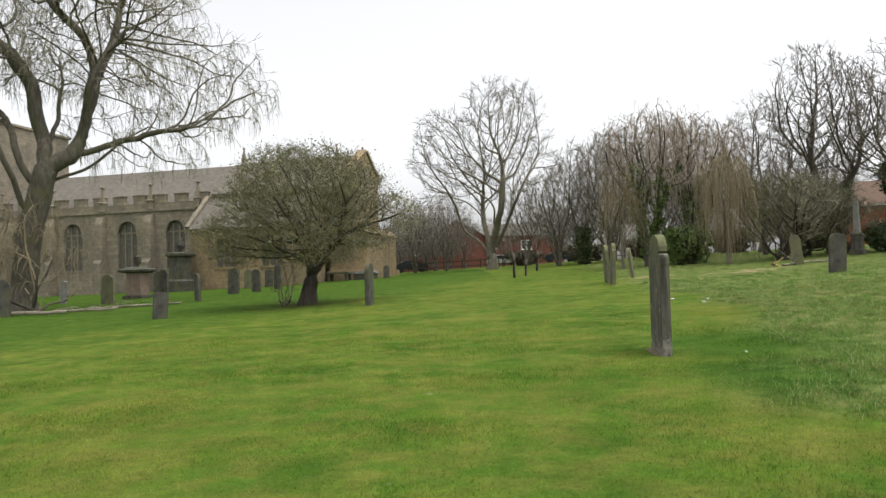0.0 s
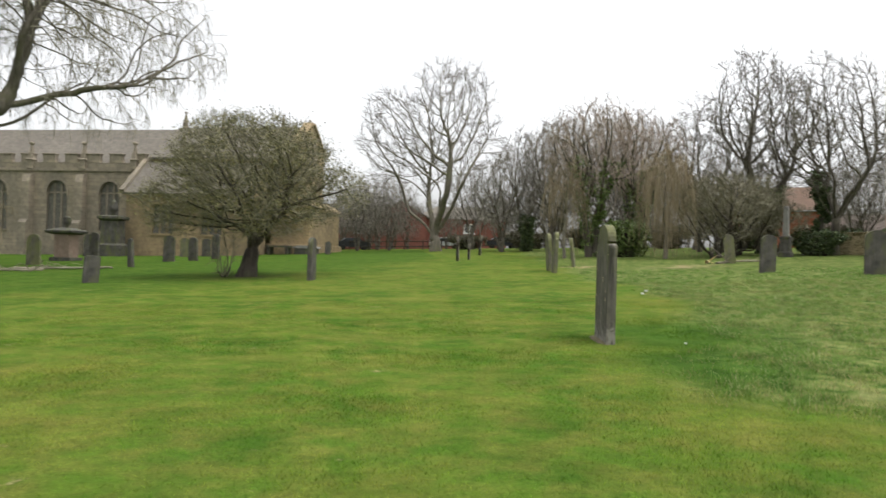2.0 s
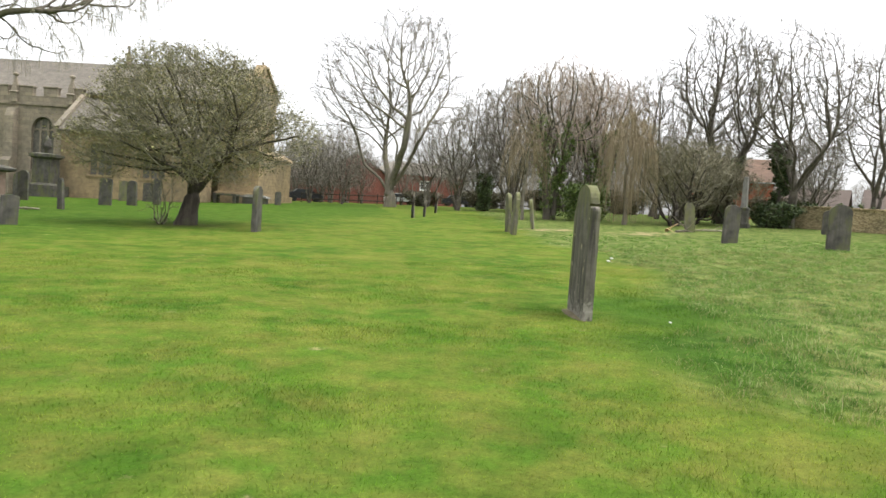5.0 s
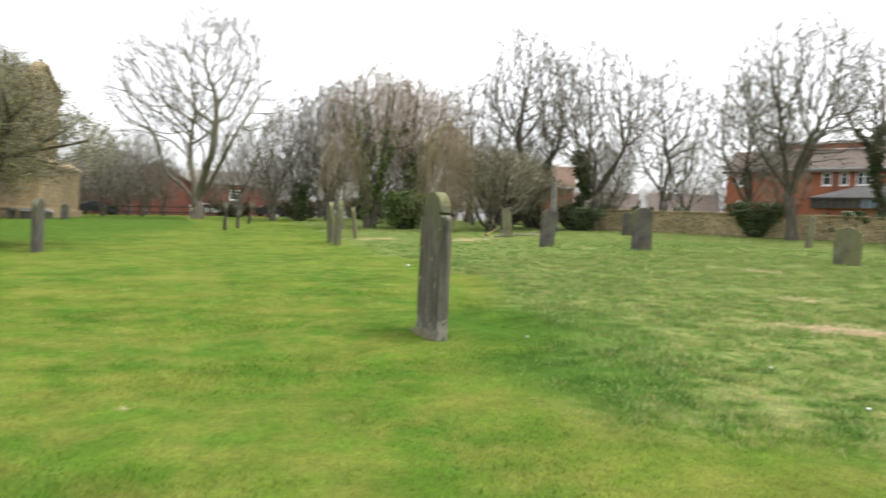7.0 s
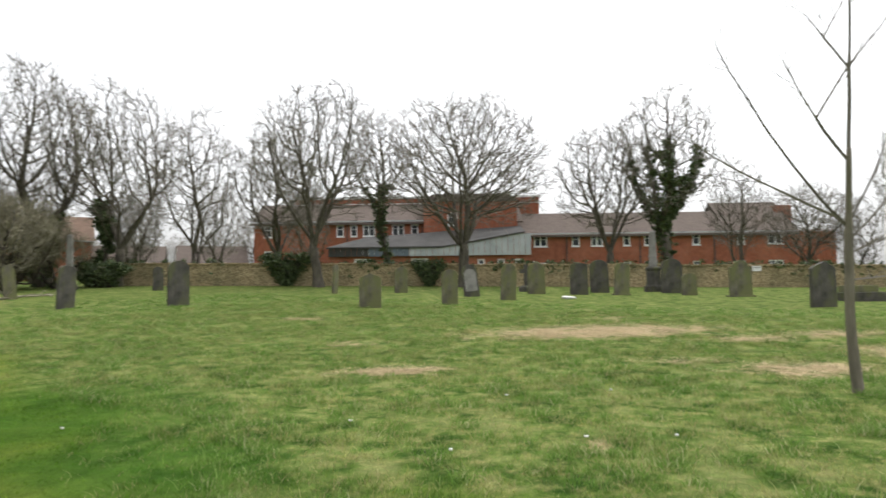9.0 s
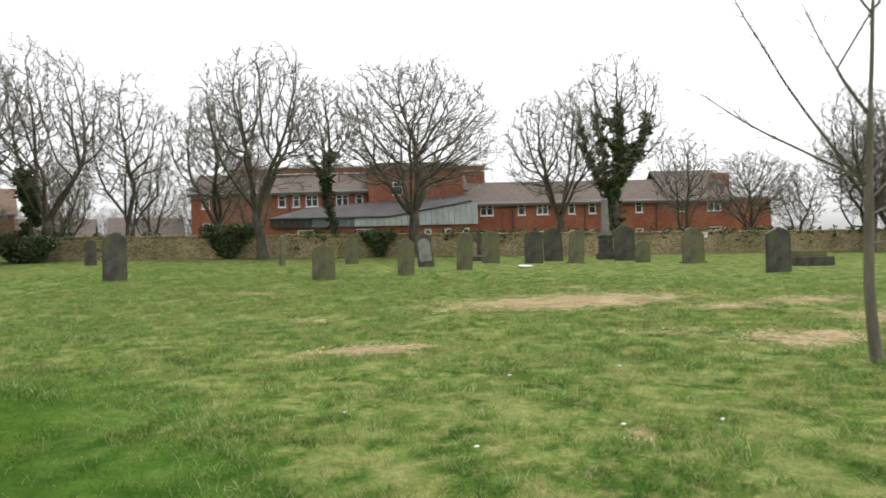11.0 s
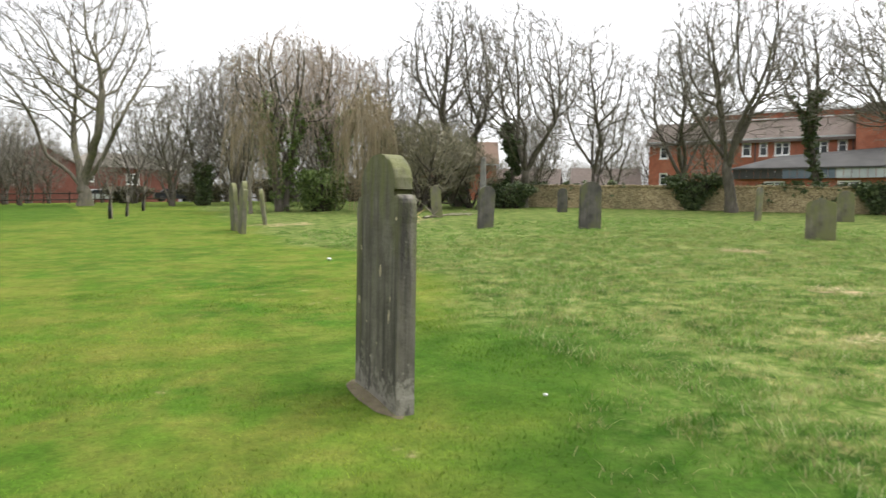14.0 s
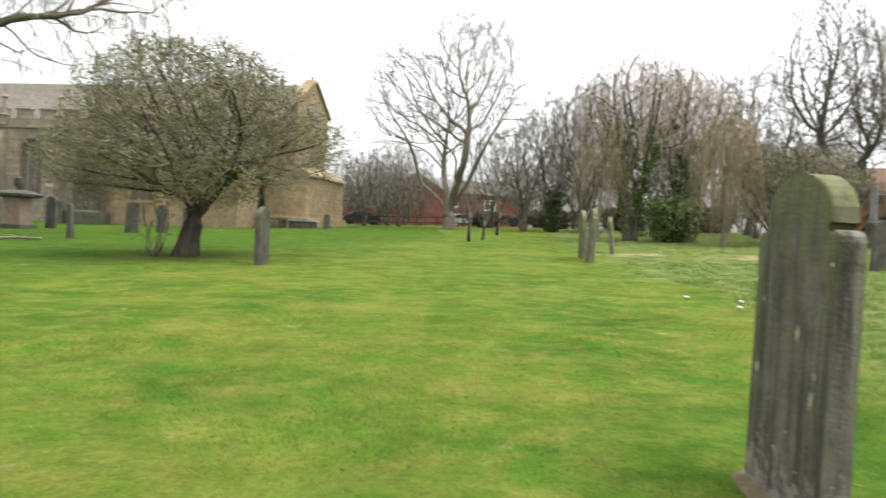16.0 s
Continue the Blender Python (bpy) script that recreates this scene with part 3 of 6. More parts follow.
class Grown:
    """A bare tree: trunk and chosen limbs first, then branches growing into the free room of its crown's lobes."""

    def __init__(self, seed, lobes, trunk_r, fork, count=1300, stems=1, spread=0.2, lean=(0, 0), limbs=(), auto=6, rise=(48, 76), step=0.36,
                 kill=0.42, pull=3.2, up=0.10, stiff=0.38, twig=0.0105, shoots=3, shoot=(0.3, 0.75), bushy=7, hang=0.0, flare=1.5, kink=0.05, hollow=0.65):
        self.rng = rng = random.Random(seed)
        self.twig, self.hang = twig, hang
        self.top = max(c[2] + s[2] for c, s in lobes)
        gen = np.random.default_rng(seed)
        pts, dirs, parent = [], [], []

        def chain(start, d, length, par, curl=0.0, wild=kink):
            p, d = Vector(start), Vector(d).normalized()
            for _ in range(max(2, int(length / step))):
                pts.append(tuple(p)), dirs.append(tuple(d)), parent.append(par)
                par = len(pts) - 1
                d = (d + Vector((rng.gauss(0, wild), rng.gauss(0, wild), rng.gauss(0, wild) + curl))).normalized()
                p = p + d * step
            return par

        for s in range(stems):
            a = math.tau * s / stems + rng.uniform(-0.4, 0.4)
            sp = 0 if stems == 1 else spread * rng.uniform(0.6, 1.4)
            o = (math.cos(a) * trunk_r * 0.6, math.sin(a) * trunk_r * 0.6, -0.25) if stems > 1 else (0, 0, -0.25)
            first = len(pts)
            end = chain(o, (math.cos(a) * sp + lean[0], math.sin(a) * sp + lean[1], 1), fork + 0.25, -1, 0.02)
            n = max(2, auto // stems) if auto else 0
            for k in range(n):
                az = a + math.tau * (k + rng.uniform(-0.3, 0.3)) / n
                e = radians(rng.uniform(*rise))
                at = max(first, end - rng.randint(0, max(1, int(fork * 0.25 / step))))
                chain(Vector(pts[at]), (math.cos(az) * math.cos(e), math.sin(az) * math.cos(e), math.sin(e)), (self.top - fork) * rng.uniform(0.25, 0.5), at, 0.02, kink * 1.6)
        for z, az, el, length, curl in limbs:
            at = min(range(len(pts)), key=lambda i: abs(pts[i][2] - z) + 0.3 * math.hypot(pts[i][0] - lean[0] * z, pts[i][1] - lean[1] * z))
            a, e = radians(az), radians(el)
            chain(Vector(pts[at]), (math.cos(a) * math.cos(e), math.sin(a) * math.cos(e), math.sin(e)), length, at, curl, kink * 2)

        # places for branches to reach, thinner inside the crown, edge broken by noise
        vol = np.array([s[0] * s[1] * s[2] for c, s in lobes])
        goals = []
        while len(goals) < count:
            c, s = lobes[int(gen.choice(len(lobes), p=vol / vol.sum()))]
            u = gen.normal(size=3)
            u /= np.linalg.norm(u)
            r = gen.random() ** 0.34
            if r < 0.6 and gen.random() < hollow:
                continue
            r *= 1 + 0.22 * noise.noise(Vector(u * 2.1) + Vector((seed * 3.7, 0, 0)))
            g = np.array(c) + u * r * np.array(s)
            if g[2] > 0.4:
                goals.append(g)
        goals = np.array(goals)
        P, D, par = np.array(pts), np.array(dirs), list(parent)
        best, who = np.full(len(goals), 1e9), np.zeros(len(goals), int)
        fresh = 0
        kids = np.zeros(len(P), int)
        for _ in range(150):
            new_p = P[fresh:]
            if len(new_p) and len(goals):
                d2 = np.linalg.norm(goals[:, None, :] - new_p[None], axis=2)
                j = d2.argmin(1)
                m = d2[np.arange(len(goals)), j]
                closer = m < best
                best[closer], who[closer] = m[closer], j[closer] + fresh
            fresh = len(P)
            live = best > kill
            goals, best, who = goals[live], best[live], who[live]
            near = best < pull
            if not near.any():
                if not len(goals):
                    break
                near = best <= best.min() + 0.3
            pullv = np.zeros_like(P)
            np.add.at(pullv, who[near], (goals[near] - P[who[near]]) / best[near][:, None])
            idx = np.unique(who[near])
            idx = idx[kids[idx] < 3]
            if not len(idx):
                break
            v = pullv[idx]
            v /= np.linalg.norm(v, axis=1)[:, None] + 1e-9
            v = v * (1 - stiff) + D[idx] * stiff + np.array((0, 0, up)) + gen.normal(0, 0.09, (len(idx), 3))
            v /= np.linalg.norm(v, axis=1)[:, None]
            kids[idx] += 1
            P, D = np.vstack((P, P[idx] + v * step)), np.vstack((D, v))
            par += [int(i) for i in idx]
            kids = np.append(kids, np.zeros(len(idx), int))

        # girth: each fork carries the sum of what grows from it
        n = len(P)
        children = [[] for _ in range(n)]
        for i, q in enumerate(par):
            if q >= 0:
                children[q].append(i)
        load = np.zeros(n)
        for i in reversed(range(n)):
            load[i] += 1.0
            if par[i] >= 0:
                load[par[i]] += load[i]
        roots = [i for i in range(n) if par[i] < 0]
        most = max(load[i] for i in roots)
        R = 0.004 + trunk_r * (load / most) ** (math.log(trunk_r / twig) / math.log(most) * 1.06)
        for i in range(n):
            z = P[i][2]
            if par[i] < 0 or (z < 1.2 and R[i] > trunk_r * 0.5):
                R[i] *= 1 + (flare - 1) * max(0.0, 1 - max(0.0, z) / 1.2) ** 2
        V = [Vector(p) for p in P]
        self.thick, self.thin, self.tips = [], [], [V[i] for i in range(n) if not children[i]]
        starts = [(i, -1) for i in range(n) if par[i] < 0]
        while starts:
            i, q = starts.pop()
            line = [(V[q], min(R[q], R[i] * 1.25))] if q >= 0 else []
            while True:
                line.append((V[i], R[i]))
                c = sorted(children[i], key=lambda k: -load[k])
                starts += [(k, i) for k in c[1:]]
                if not c:
                    break
                i = c[0]
            cut = next((k for k, (p, r) in enumerate(line) if r < 0.032), len(line))
            if cut >= 2:
                self.thick.append(line[:cut + 1])
            if len(line) - cut >= 1 and len(line[max(0, cut - 1):]) >= 2:
                self.thin.append(line[max(0, cut - 1):])
        # fine shoots along all the outer wood
        for i in range(n):
            if load[i] > bushy:
                continue
            for _ in range(shoots):
                d = (Vector(D[i]) + Vector((rng.gauss(0, 0.5), rng.gauss(0, 0.5), rng.gauss(0.15, 0.42)))).normalized()
                self.sprig(V[i], d, rng.uniform(*shoot), R[i] * 0.75, True)

    def sprig(self, p, d, length, r, forks):
        rng = self.rng
        hanging = self.hang and rng.random() < 0.8
        k = 5 if hanging else 3
        length = self.hang * rng.uniform(0.3, 1.0) if hanging else length
        line, q = [], p.copy()
        for i in range(k):
            line.append((q.copy(), max(self.twig * 0.7, min(r, self.twig) * (1 - 0.3 * i / k))))
            d = (d + Vector((rng.gauss(0, 0.14), rng.gauss(0, 0.14), rng.gauss(0, 0.12) - ((0.6 + 0.28 * self.hang) if hanging else -0.06)))).normalized()
            q = q + d * length / (k - 1)
            q.z = max(q.z, 0.15)
        self.thin.append(line)
        if forks and not hanging:
            m = line[1][0]
            e = (d + Vector((rng.gauss(0, 0.6), rng.gauss(0, 0.6), rng.gauss(0, 0.5)))).normalized()
            self.thin.append([(m, self.twig * 0.8), (m + e * length * rng.uniform(0.35, 0.6), self.twig * 0.65)])

    def meshes(self, name, bark, twig):
        v, f = tubes(self.thick, 7)
        a = mesh_of(name + "_trunk", v, f, bark, True)
        v, f = tubes(self.thin, 3)
        return a, mesh_of(name + "_crown", v, f, twig)


def leaf_cloud(rng, points, count, spread, size, mat, name, flat=0.0):
    verts, faces = [], []
    for _ in range(count):
        c = rng.choice(points) + Vector((rng.gauss(0, spread), rng.gauss(0, spread), rng.gauss(0, spread * 0.7)))
        s = size * rng.uniform(0.5, 1.2)
        n = Vector((rng.gauss(0, 1), rng.gauss(0, 1), rng.gauss(0.3, 1))).normalized()
        u = n.orthogonal().normalized()
        u.rotate(Matrix.Rotation(rng.uniform(0, 6.28), 3, n))
        w = n.cross(u)
        i = len(verts)
        verts += [c - u * s, c + w * s * 0.55 + n * s * 0.12, c + u * s, c - w * s * 0.55 + n * s * 0.12]
        faces += [(i, i + 1, i + 2), (i, i + 2, i + 3)]
    return mesh_of(name, verts, faces, mat)


def along(lines, rng, zmax, rmin, out):
    """Places round the thick branches below zmax."""
    pts = []
    for line in lines:
        for (p, r), (q, s) in zip(line, line[1:]):
            if r < rmin or p.z > zmax:
                continue
            for _ in range(max(2, int((q - p).length * 14))):
                c = p.lerp(q, rng.random())
                a, b = rng.uniform(0, math.tau), (r + rng.uniform(0.0, out))
                pts.append(c + Vector((math.cos(a) * b, math.sin(a) * b, 0)))
    return pts


def place_tree(meshes, x, y, turn, label, scale=1.0, name="tree", group="", ivy=None, leaves=None, sink=0.0):
    t = thing(name, pose(x, y, height(x, y) - sink, 0, 0, turn) @ Matrix.Scale(scale, 4), label, "tree", group)
    part("trunk", meshes[0], None, t)
    part("crown", meshes[1], None, t, "bare twigs" if leaves is None else "tangled twigs")
    if ivy:
        part("ivy", ivy, None, t, "dark green ivy leaves")
    if leaves:
        part("foliage", leaves, None, t, "small olive leaves")
    return t


def ivied(g, seed, zmax, rmin, out, count, mat, size=0.13):
    rng = random.Random(seed)
    return leaf_cloud(rng, along(g.thick, rng, zmax, rmin, out), count, 0.09, size, mat, "ivy")


def dome(radius, low, h, squash=1.0):
    """Crown of one rounded lobe with a lower skirt."""
    mid = low + (h - low) * 0.52
    return [((0, 0, mid), (radius, radius * squash, (h - low) * 0.48)), ((0, 0, low + (h - low) * 0.38), (radius * 0.8, radius * 0.8 * squash, (h - low) * 0.34))]


def build_trees():
    # tall bare broadleaves along the boundary wall
    ga = Grown(11, [((-1.0, 0, 8.8), (2.8, 3.0, 4.0)), ((1.7, 0.4, 8.2), (2.5, 2.8, 3.9)), ((0, 0, 6.0), (2.7, 2.6, 2.0))], 0.27, 2.9, 2200, 2, 0.16, auto=6)
    gb = Grown(12, dome(3.8, 2.9, 12.3), 0.26, 3.2, 1950, auto=6)
    gb2 = Grown(18, dome(4.0, 3.2, 12.6), 0.28, 3.6, 2050, auto=7, rise=(52, 78))
    gc = Grown(13, [((0, 0, 7.9), (5.1, 5.0, 3.8)), ((0, 0, 6.0), (5.3, 5.1, 2.4))], 0.32, 3.0, 3300, auto=9, rise=(32, 74))
    gd = Grown(14, dome(2.9, 2.6, 11.5), 0.15, 2.4, 1350, 2, 0.10, auto=6, rise=(55, 80))
    gg = Grown(15, dome(3.4, 4.2, 12.6), 0.34, 4.6, 1500, auto=8, rise=(45, 75))
    ma, mb, mb2, mc, md, mg = (g.meshes(n, BARK, TWIG) for g, n in ((ga, "wall_tree_a"), (gb, "wall_tree_b"), (gb2, "wall_tree_f"), (gc, "wall_tree_c"), (gd, "wall_tree_d"), (gg, "wall_tree_g")))
    grp = "bare trees along the boundary wall"
    ivy_a = ivied(ga, 21, 4.2, 0.12, 0.12, 2600, IVY_LEAF)
    ivy_g = ivied(gg, 22, 9.2, 0.06, 0.26, 9500, IVY_LEAF, 0.14)
    place_tree(ma, 25.6, 46.5, 20, "tall bare tree with ivy on its forked trunk", 1.08, group=grp, ivy=ivy_a)
    place_tree(mb, 27.9, 42.4, 0, "tall bare broadleaf tree by the wall", 1.02, group=grp)
    place_tree(md, 33.0, 41.5, 40, "slender bare twin-stemmed tree by the wall", 1.03, group=grp)
    place_tree(mb, 35.6, 36.6, 130, "bare broadleaf tree behind the wall", 0.88, group=grp)
    place_tree(mb2, 33.4, 31.1, 215, "tall bare tree standing beside a dark ivy heap", 1.0, group=grp)
    ge = Grown(16, [((-0.8, 0.4, 8.2), (2.3, 2.3, 3.2))], 0.2, 5.0, 700, lean=(-0.06, 0.03), auto=4)
    place_tree(ge.meshes("thin_tree", BARK, TWIG), 39.4, 29.9, 0, "thin leaning tree with an ivy-clad trunk", 1.0, group=grp, ivy=ivied(ge, 23, 6.4, 0.05, 0.12, 3000, IVY_LEAF))
    place_tree(mc, 38.3, 23.8, 75, "broad spreading bare tree in front of the wall", 1.0, group=grp)
    place_tree(mb2, 45.5, 16.8, 300, "bare tree behind the boundary wall", 0.86, group=grp)
    place_tree(mg, 47.4, 13.4, 0, "bare tree thickly clad in dark ivy", 1.02, group=grp, ivy=ivy_g)
    place_tree(md, 51.5, 9.6, 90, "small bare tree before the brick building", 0.74, group=grp)
    place_tree(mc, 55.0, 5.5, 10, "bare tree behind the boundary wall", 0.6, group=grp)
    place_tree(mb2, 52.5, -1.5, 20, "bare tree behind the boundary wall", 0.85, group=grp)
    place_tree(mb, 57.5, -3.0, 60, "bare tree beyond the wall", 0.72, group=grp)
    place_tree(mc, 58.5, -12.0, 160, "bare tree beyond the wall", 0.75, group=grp)
    place_tree(mb, 26.6, 59.5, 90, "bare tree beyond the thicket", 1.05, group=grp)
    # ivy column: a dead trunk clad in ivy
    gi = Grown(17, [((0, 0, 4.6), (0.7, 0.7, 1.5))], 0.17, 3.4, 60, auto=3, kill=0.4)
    place_tree(gi.meshes("ivy_column", BARK, TWIG), 27.4, 43.6, 0, "short trunk wrapped in dark ivy", 1.0, ivy=ivied(gi, 24, 5.6, 0.02, 0.35, 4200, IVY_LEAF, 0.15))
    # great tree with low forks, far end of the lawn
    gbig = Grown(31, [((1.3, 0, 12.4), (4.3, 4.3, 5.9)), ((-4.3, 0, 10.6), (3.1, 3.6, 4.9)), ((5.4, 0, 9.4), (2.0, 2.2, 1.9)), ((-0.5, 0, 9.0), (4.5, 4.0, 3.0))], 0.46, 1.6, 3400, auto=0, step=0.42, kill=0.62, kink=0.06,
                 limbs=((0.9, 178, 58, 7.0, 0.035), (1.3, 10, 76, 8.0, 0.01), (1.6, 2, 44, 7.0, 0.02), (1.4, 140, 80, 7.0, -0.01), (1.6, 265, 62, 5.0, 0.03)), up=0.12, twig=0.0125, shoot=(0.4, 1.1), bushy=8)
    place_tree(gbig.meshes("great_tree", BARK_PALE, TWIG), 4.2, 66.5, 0, "great bare tree forking low into several stems", 1.0)
    # thicket of smaller bare trees at the far edge
    gs = Grown(32, dome(3.1, 1.6, 10.2), 0.15, 1.8, 1300, 3, 0.16, auto=6, rise=(50, 80), shoots=3, bushy=8)
    ms = gs.meshes("thicket_tree", BARK, TWIG)
    grp2 = "bare thicket trees at the far edge"
    rng = random.Random(8)
    far = "far bare trees beyond the churchyard"
    for i in range(58):
        a = radians(-8 + 88 * (i + rng.random()) / 58)
        r = rng.uniform(86, 128)
        x, y = r * math.sin(a), r * math.cos(a)
        if 0.875 * x + 0.485 * y > 72 and y < 62:
            continue
        place_tree(ms, x, y, rng.uniform(0, 360), "bare tree far beyond the churchyard", rng.uniform(0.6, 1.0), group=far, sink=0.6)
    for x, y, s in ((9.5, 60, 0.85), (11.8, 62, 1.05), (14.0, 60, 1.1), (15.5, 66, 1.2), (18.5, 64, 1.2), (8.5, 74, 0.9), (-1.5, 80, 0.85), (-3.5, 74, 0.7), (-0.2, 73, 0.55), (21.5, 60, 1.0), (19, 55, 0.75), (23.5, 52, 0.7),
                    (30.5, 56, 0.8), (36, 52, 0.8), (40, 47, 0.75), (-6.0, 90, 0.8), (45, 42, 0.7), (58, -2, 0.9), (61, -7, 1.0), (63, -12, 1.05), (68, -16, 1.1), (54.5, -4.0, 1.0), (55, 2.5, 0.6), (66, -24, 1.1), (70, -30, 1.0), (2.0, 84, 0.6), (6.5, 82, 0.55), (12.5, 80, 0.7), (17, 76, 0.8), (22, 70, 0.9), (27, 67, 0.8), (33, 62, 0.7), (-2.6, 86, 0.7), (39.5, 56, 0.7), (26, 54, 0.7)):
        place_tree(ms, x, y, rng.uniform(0, 360), "bare multi-stemmed thicket tree at the churchyard edge", s, group=grp2)
    # weeping trees with ivy below
    gw = Grown(41, [((0, 0, 7.0), (3.2, 3.0, 3.0))], 0.19, 3.2, 1200, 2, 0.12, auto=6, rise=(50, 80), twig=0.0110, hang=1.8, shoots=3, bushy=6)
    mw = gw.meshes("weeping_tree", BARK, TWIG_RED)
    ivw = ivied(gw, 42, 6.0, 0.06, 0.22, 4200, IVY_BRIGHT, 0.10)
    place_tree(mw, 13.2, 45.5, 0, "reddish weeping tree with bright ivy on its stems", 1.05, group="weeping trees", ivy=ivw)
    place_tree(mw, 16.6, 47.0, 140, "reddish weeping tree with bright ivy on its stems", 1.02, group="weeping trees", ivy=ivw)
    gl = Grown(43, [((0, 0, 6.0), (1.7, 1.5, 1.5))], 0.11, 4.2, 160, lean=(-0.04, -0.02), auto=5, twig=0.010, hang=5.6, shoots=7, bushy=8)
    place_tree(gl.meshes("weeping_willow", BARK_PALE, TWIG_TAN), 16.4, 41.0, 200, "pale tan weeping tree with twigs hanging to the ground", 0.92, group="weeping trees")
    gv = Grown(45, [((0, 0, 5.2), (1.3, 1.3, 1.5))], 0.09, 3.6, 90, auto=4, twig=0.010, hang=3.6, shoots=5, bushy=8)
    place_tree(gv.meshes("weeping_shrub", BARK_PALE, TWIG_TAN), 11.0, 44.0, 60, "small tan weeping tree beside the ivy mound", 0.95, group="weeping trees")
    # dark thorn thicket
    gh = Grown(44, [((0, 0, 3.4), (3.3, 3.0, 1.7)), ((0, 0, 2.3), (2.6, 2.4, 1.6))], 0.12, 0.9, 1700, 3, 0.5, auto=9, rise=(20, 70), step=0.26, kill=0.4, kink=0.14, up=0.0, stiff=0.35, twig=0.011, shoots=3, shoot=(0.25, 0.6), bushy=8)
    mh = gh.meshes("thorn_bush", BARK_DARK, TWIG_OLIVE)
    lh = leaf_cloud(random.Random(9), gh.tips, 1400, 0.22, 0.045, HAW_LEAF, "thorn_leaves")
    for x, y, a, s in ((19.4, 41.0, 0, 0.95), (21.6, 43.0, 100, 1.0), (22.8, 44.8, 220, 0.95), (24.6, 43.6, 20, 0.72)):
        place_tree(mh, x, y, a, "dense dark thorn bush with tangled twigs", s, "thorn_bush", "thorn bushes", leaves=lh)
    # hawthorn beside the path
    gt = Grown(58, [((0.1, 0, 4.5), (3.4, 3.3, 2.2)), ((3.5, 0, 3.7), (1.6, 1.7, 1.2)), ((-2.6, 0, 2.9), (1.6, 1.8, 1.25)), ((0.2, 0, 2.9), (3.2, 3.2, 1.3))], 0.30, 1.6, 3800, lean=(0.26, 0), auto=7, rise=(35, 80), step=0.22, kill=0.30, kink=0.13,
               limbs=((1.5, 15, 50, 2.2, 0.0), (1.6, 165, 55, 2.0, 0.0), (1.9, 5, 30, 2.6, 0.02)), up=0.0, stiff=0.34, twig=0.0095, shoots=3, shoot=(0.2, 0.55), bushy=8, flare=1.5, hollow=0.7)
    lt = leaf_cloud(random.Random(10), gt.tips, 46000, 0.30, 0.040, HAW_LEAF, "hawthorn_leaves")
    place_tree(gt.meshes("hawthorn", BARK_DARK, TWIG_OLIVE), -6.0, 29.5, 11.5, "dense rounded hawthorn with a dark twisted trunk", 1.0, "hawthorn", leaves=lt)
    gk = Grown(53, [((0, 0, 1.0), (0.6, 0.6, 0.8))], 0.03, 0.3, 60, 4, 0.4, auto=8, step=0.15, kill=0.2, kink=0.15, twig=0.006, shoot=(0.1, 0.4))
    place_tree(gk.meshes("sucker", BARK_DARK, TWIG_OLIVE), -6.75, 29.3, 0, "tangle of thin suckers at the hawthorn's foot", 1.0, "sucker_shoots")
    gy = Grown(54, [((0, 0, 1.9), (1.5, 1.4, 1.5))], 0.05, 0.5, 130, 4, 0.5, auto=8, step=0.22, kill=0.35, kink=0.16, twig=0.007, hang=0.8, shoots=3)
    my = gy.meshes("epicormic", BARK, TWIG_TAN)
    place_tree(my, -21.0, 35.4, 0, "pale tangled shoots at the foot of the old ash", 1.7, "sucker_shoots")
    place_tree(my, -23.9, 35.0, 120, "pale tangled shoots at the foot of the old ash", 1.9, "sucker_shoots")
    # old ash by the church
    go = Grown(61, [((1, 0, 17.0), (8.5, 7.0, 5.5)), ((8.0, 0, 13.0), (6.0, 4.0, 3.2)), ((-7.0, 0, 13.0), (6.0, 6.0, 5.0)), ((6.0, 0, 9.2), (4.0, 3.0, 1.6))], 0.62, 8.8, 7000, lean=(0.17, 0), auto=0, step=0.44, kill=0.56, pull=3.6, kink=0.07,
               limbs=((6.8, 5, 12, 5.5, 0.0), (7.4, -4, 34, 11.0, -0.03), (8.2, 8, 54, 11.0, 0.0), (8.9, 40, 72, 9.0, 0.0), (8.6, -40, 56, 8.0, 0.0), (7.6, 165, 60, 7.0, 0.01), (6.4, 195, 44, 6.0, 0.03), (8.8, 110, 72, 8.0, 0.0), (5.0, 200, 40, 5.0, 0.03)),
               up=0.02, stiff=0.42, twig=0.0115, shoots=4, shoot=(0.5, 1.2), bushy=5, hang=1.4, flare=1.75)
    place_tree(go.meshes("old_ash", BARK_MID, TWIG_OLIVE), -22.3, 36.4, 31.5, "huge old ash with drooping bare twigs", 1.0)
    # sapling
    gp = Grown(71, [((-0.45, 0, 6.3), (0.2, 0.2, 0.4))], 0.054, 5.9, 4, lean=(-0.075, 0.02), auto=0, step=0.16, kill=0.4, pull=0.8, kink=0.018, twig=0.0042, shoots=2, shoot=(0.1, 0.4), up=0.2, flare=1.25,
               limbs=((1.95, 178, 48, 2.9, 0.02), (2.1, 170, 30, 2.1, 0.015), (1.8, 0, 42, 1.5, 0.03), (1.35, 10, 4, 1.0, 0.01), (1.7, -15, 22, 1.2, 0.03), (2.0, 25, 60, 1.6, 0.02),
                      (2.8, 185, 52, 1.7, 0.03), (3.3, 0, 58, 1.6, 0.02), (3.9, 180, 50, 1.0, 0.03), (4.3, 10, 55, 0.9, 0.03)))
    place_tree(gp.meshes("sapling", BARK_PALE, TWIG), 10.0, 3.43, -61, "slender bare sapling with a mossy lower stem", 1.0, "sapling")


build_trees()


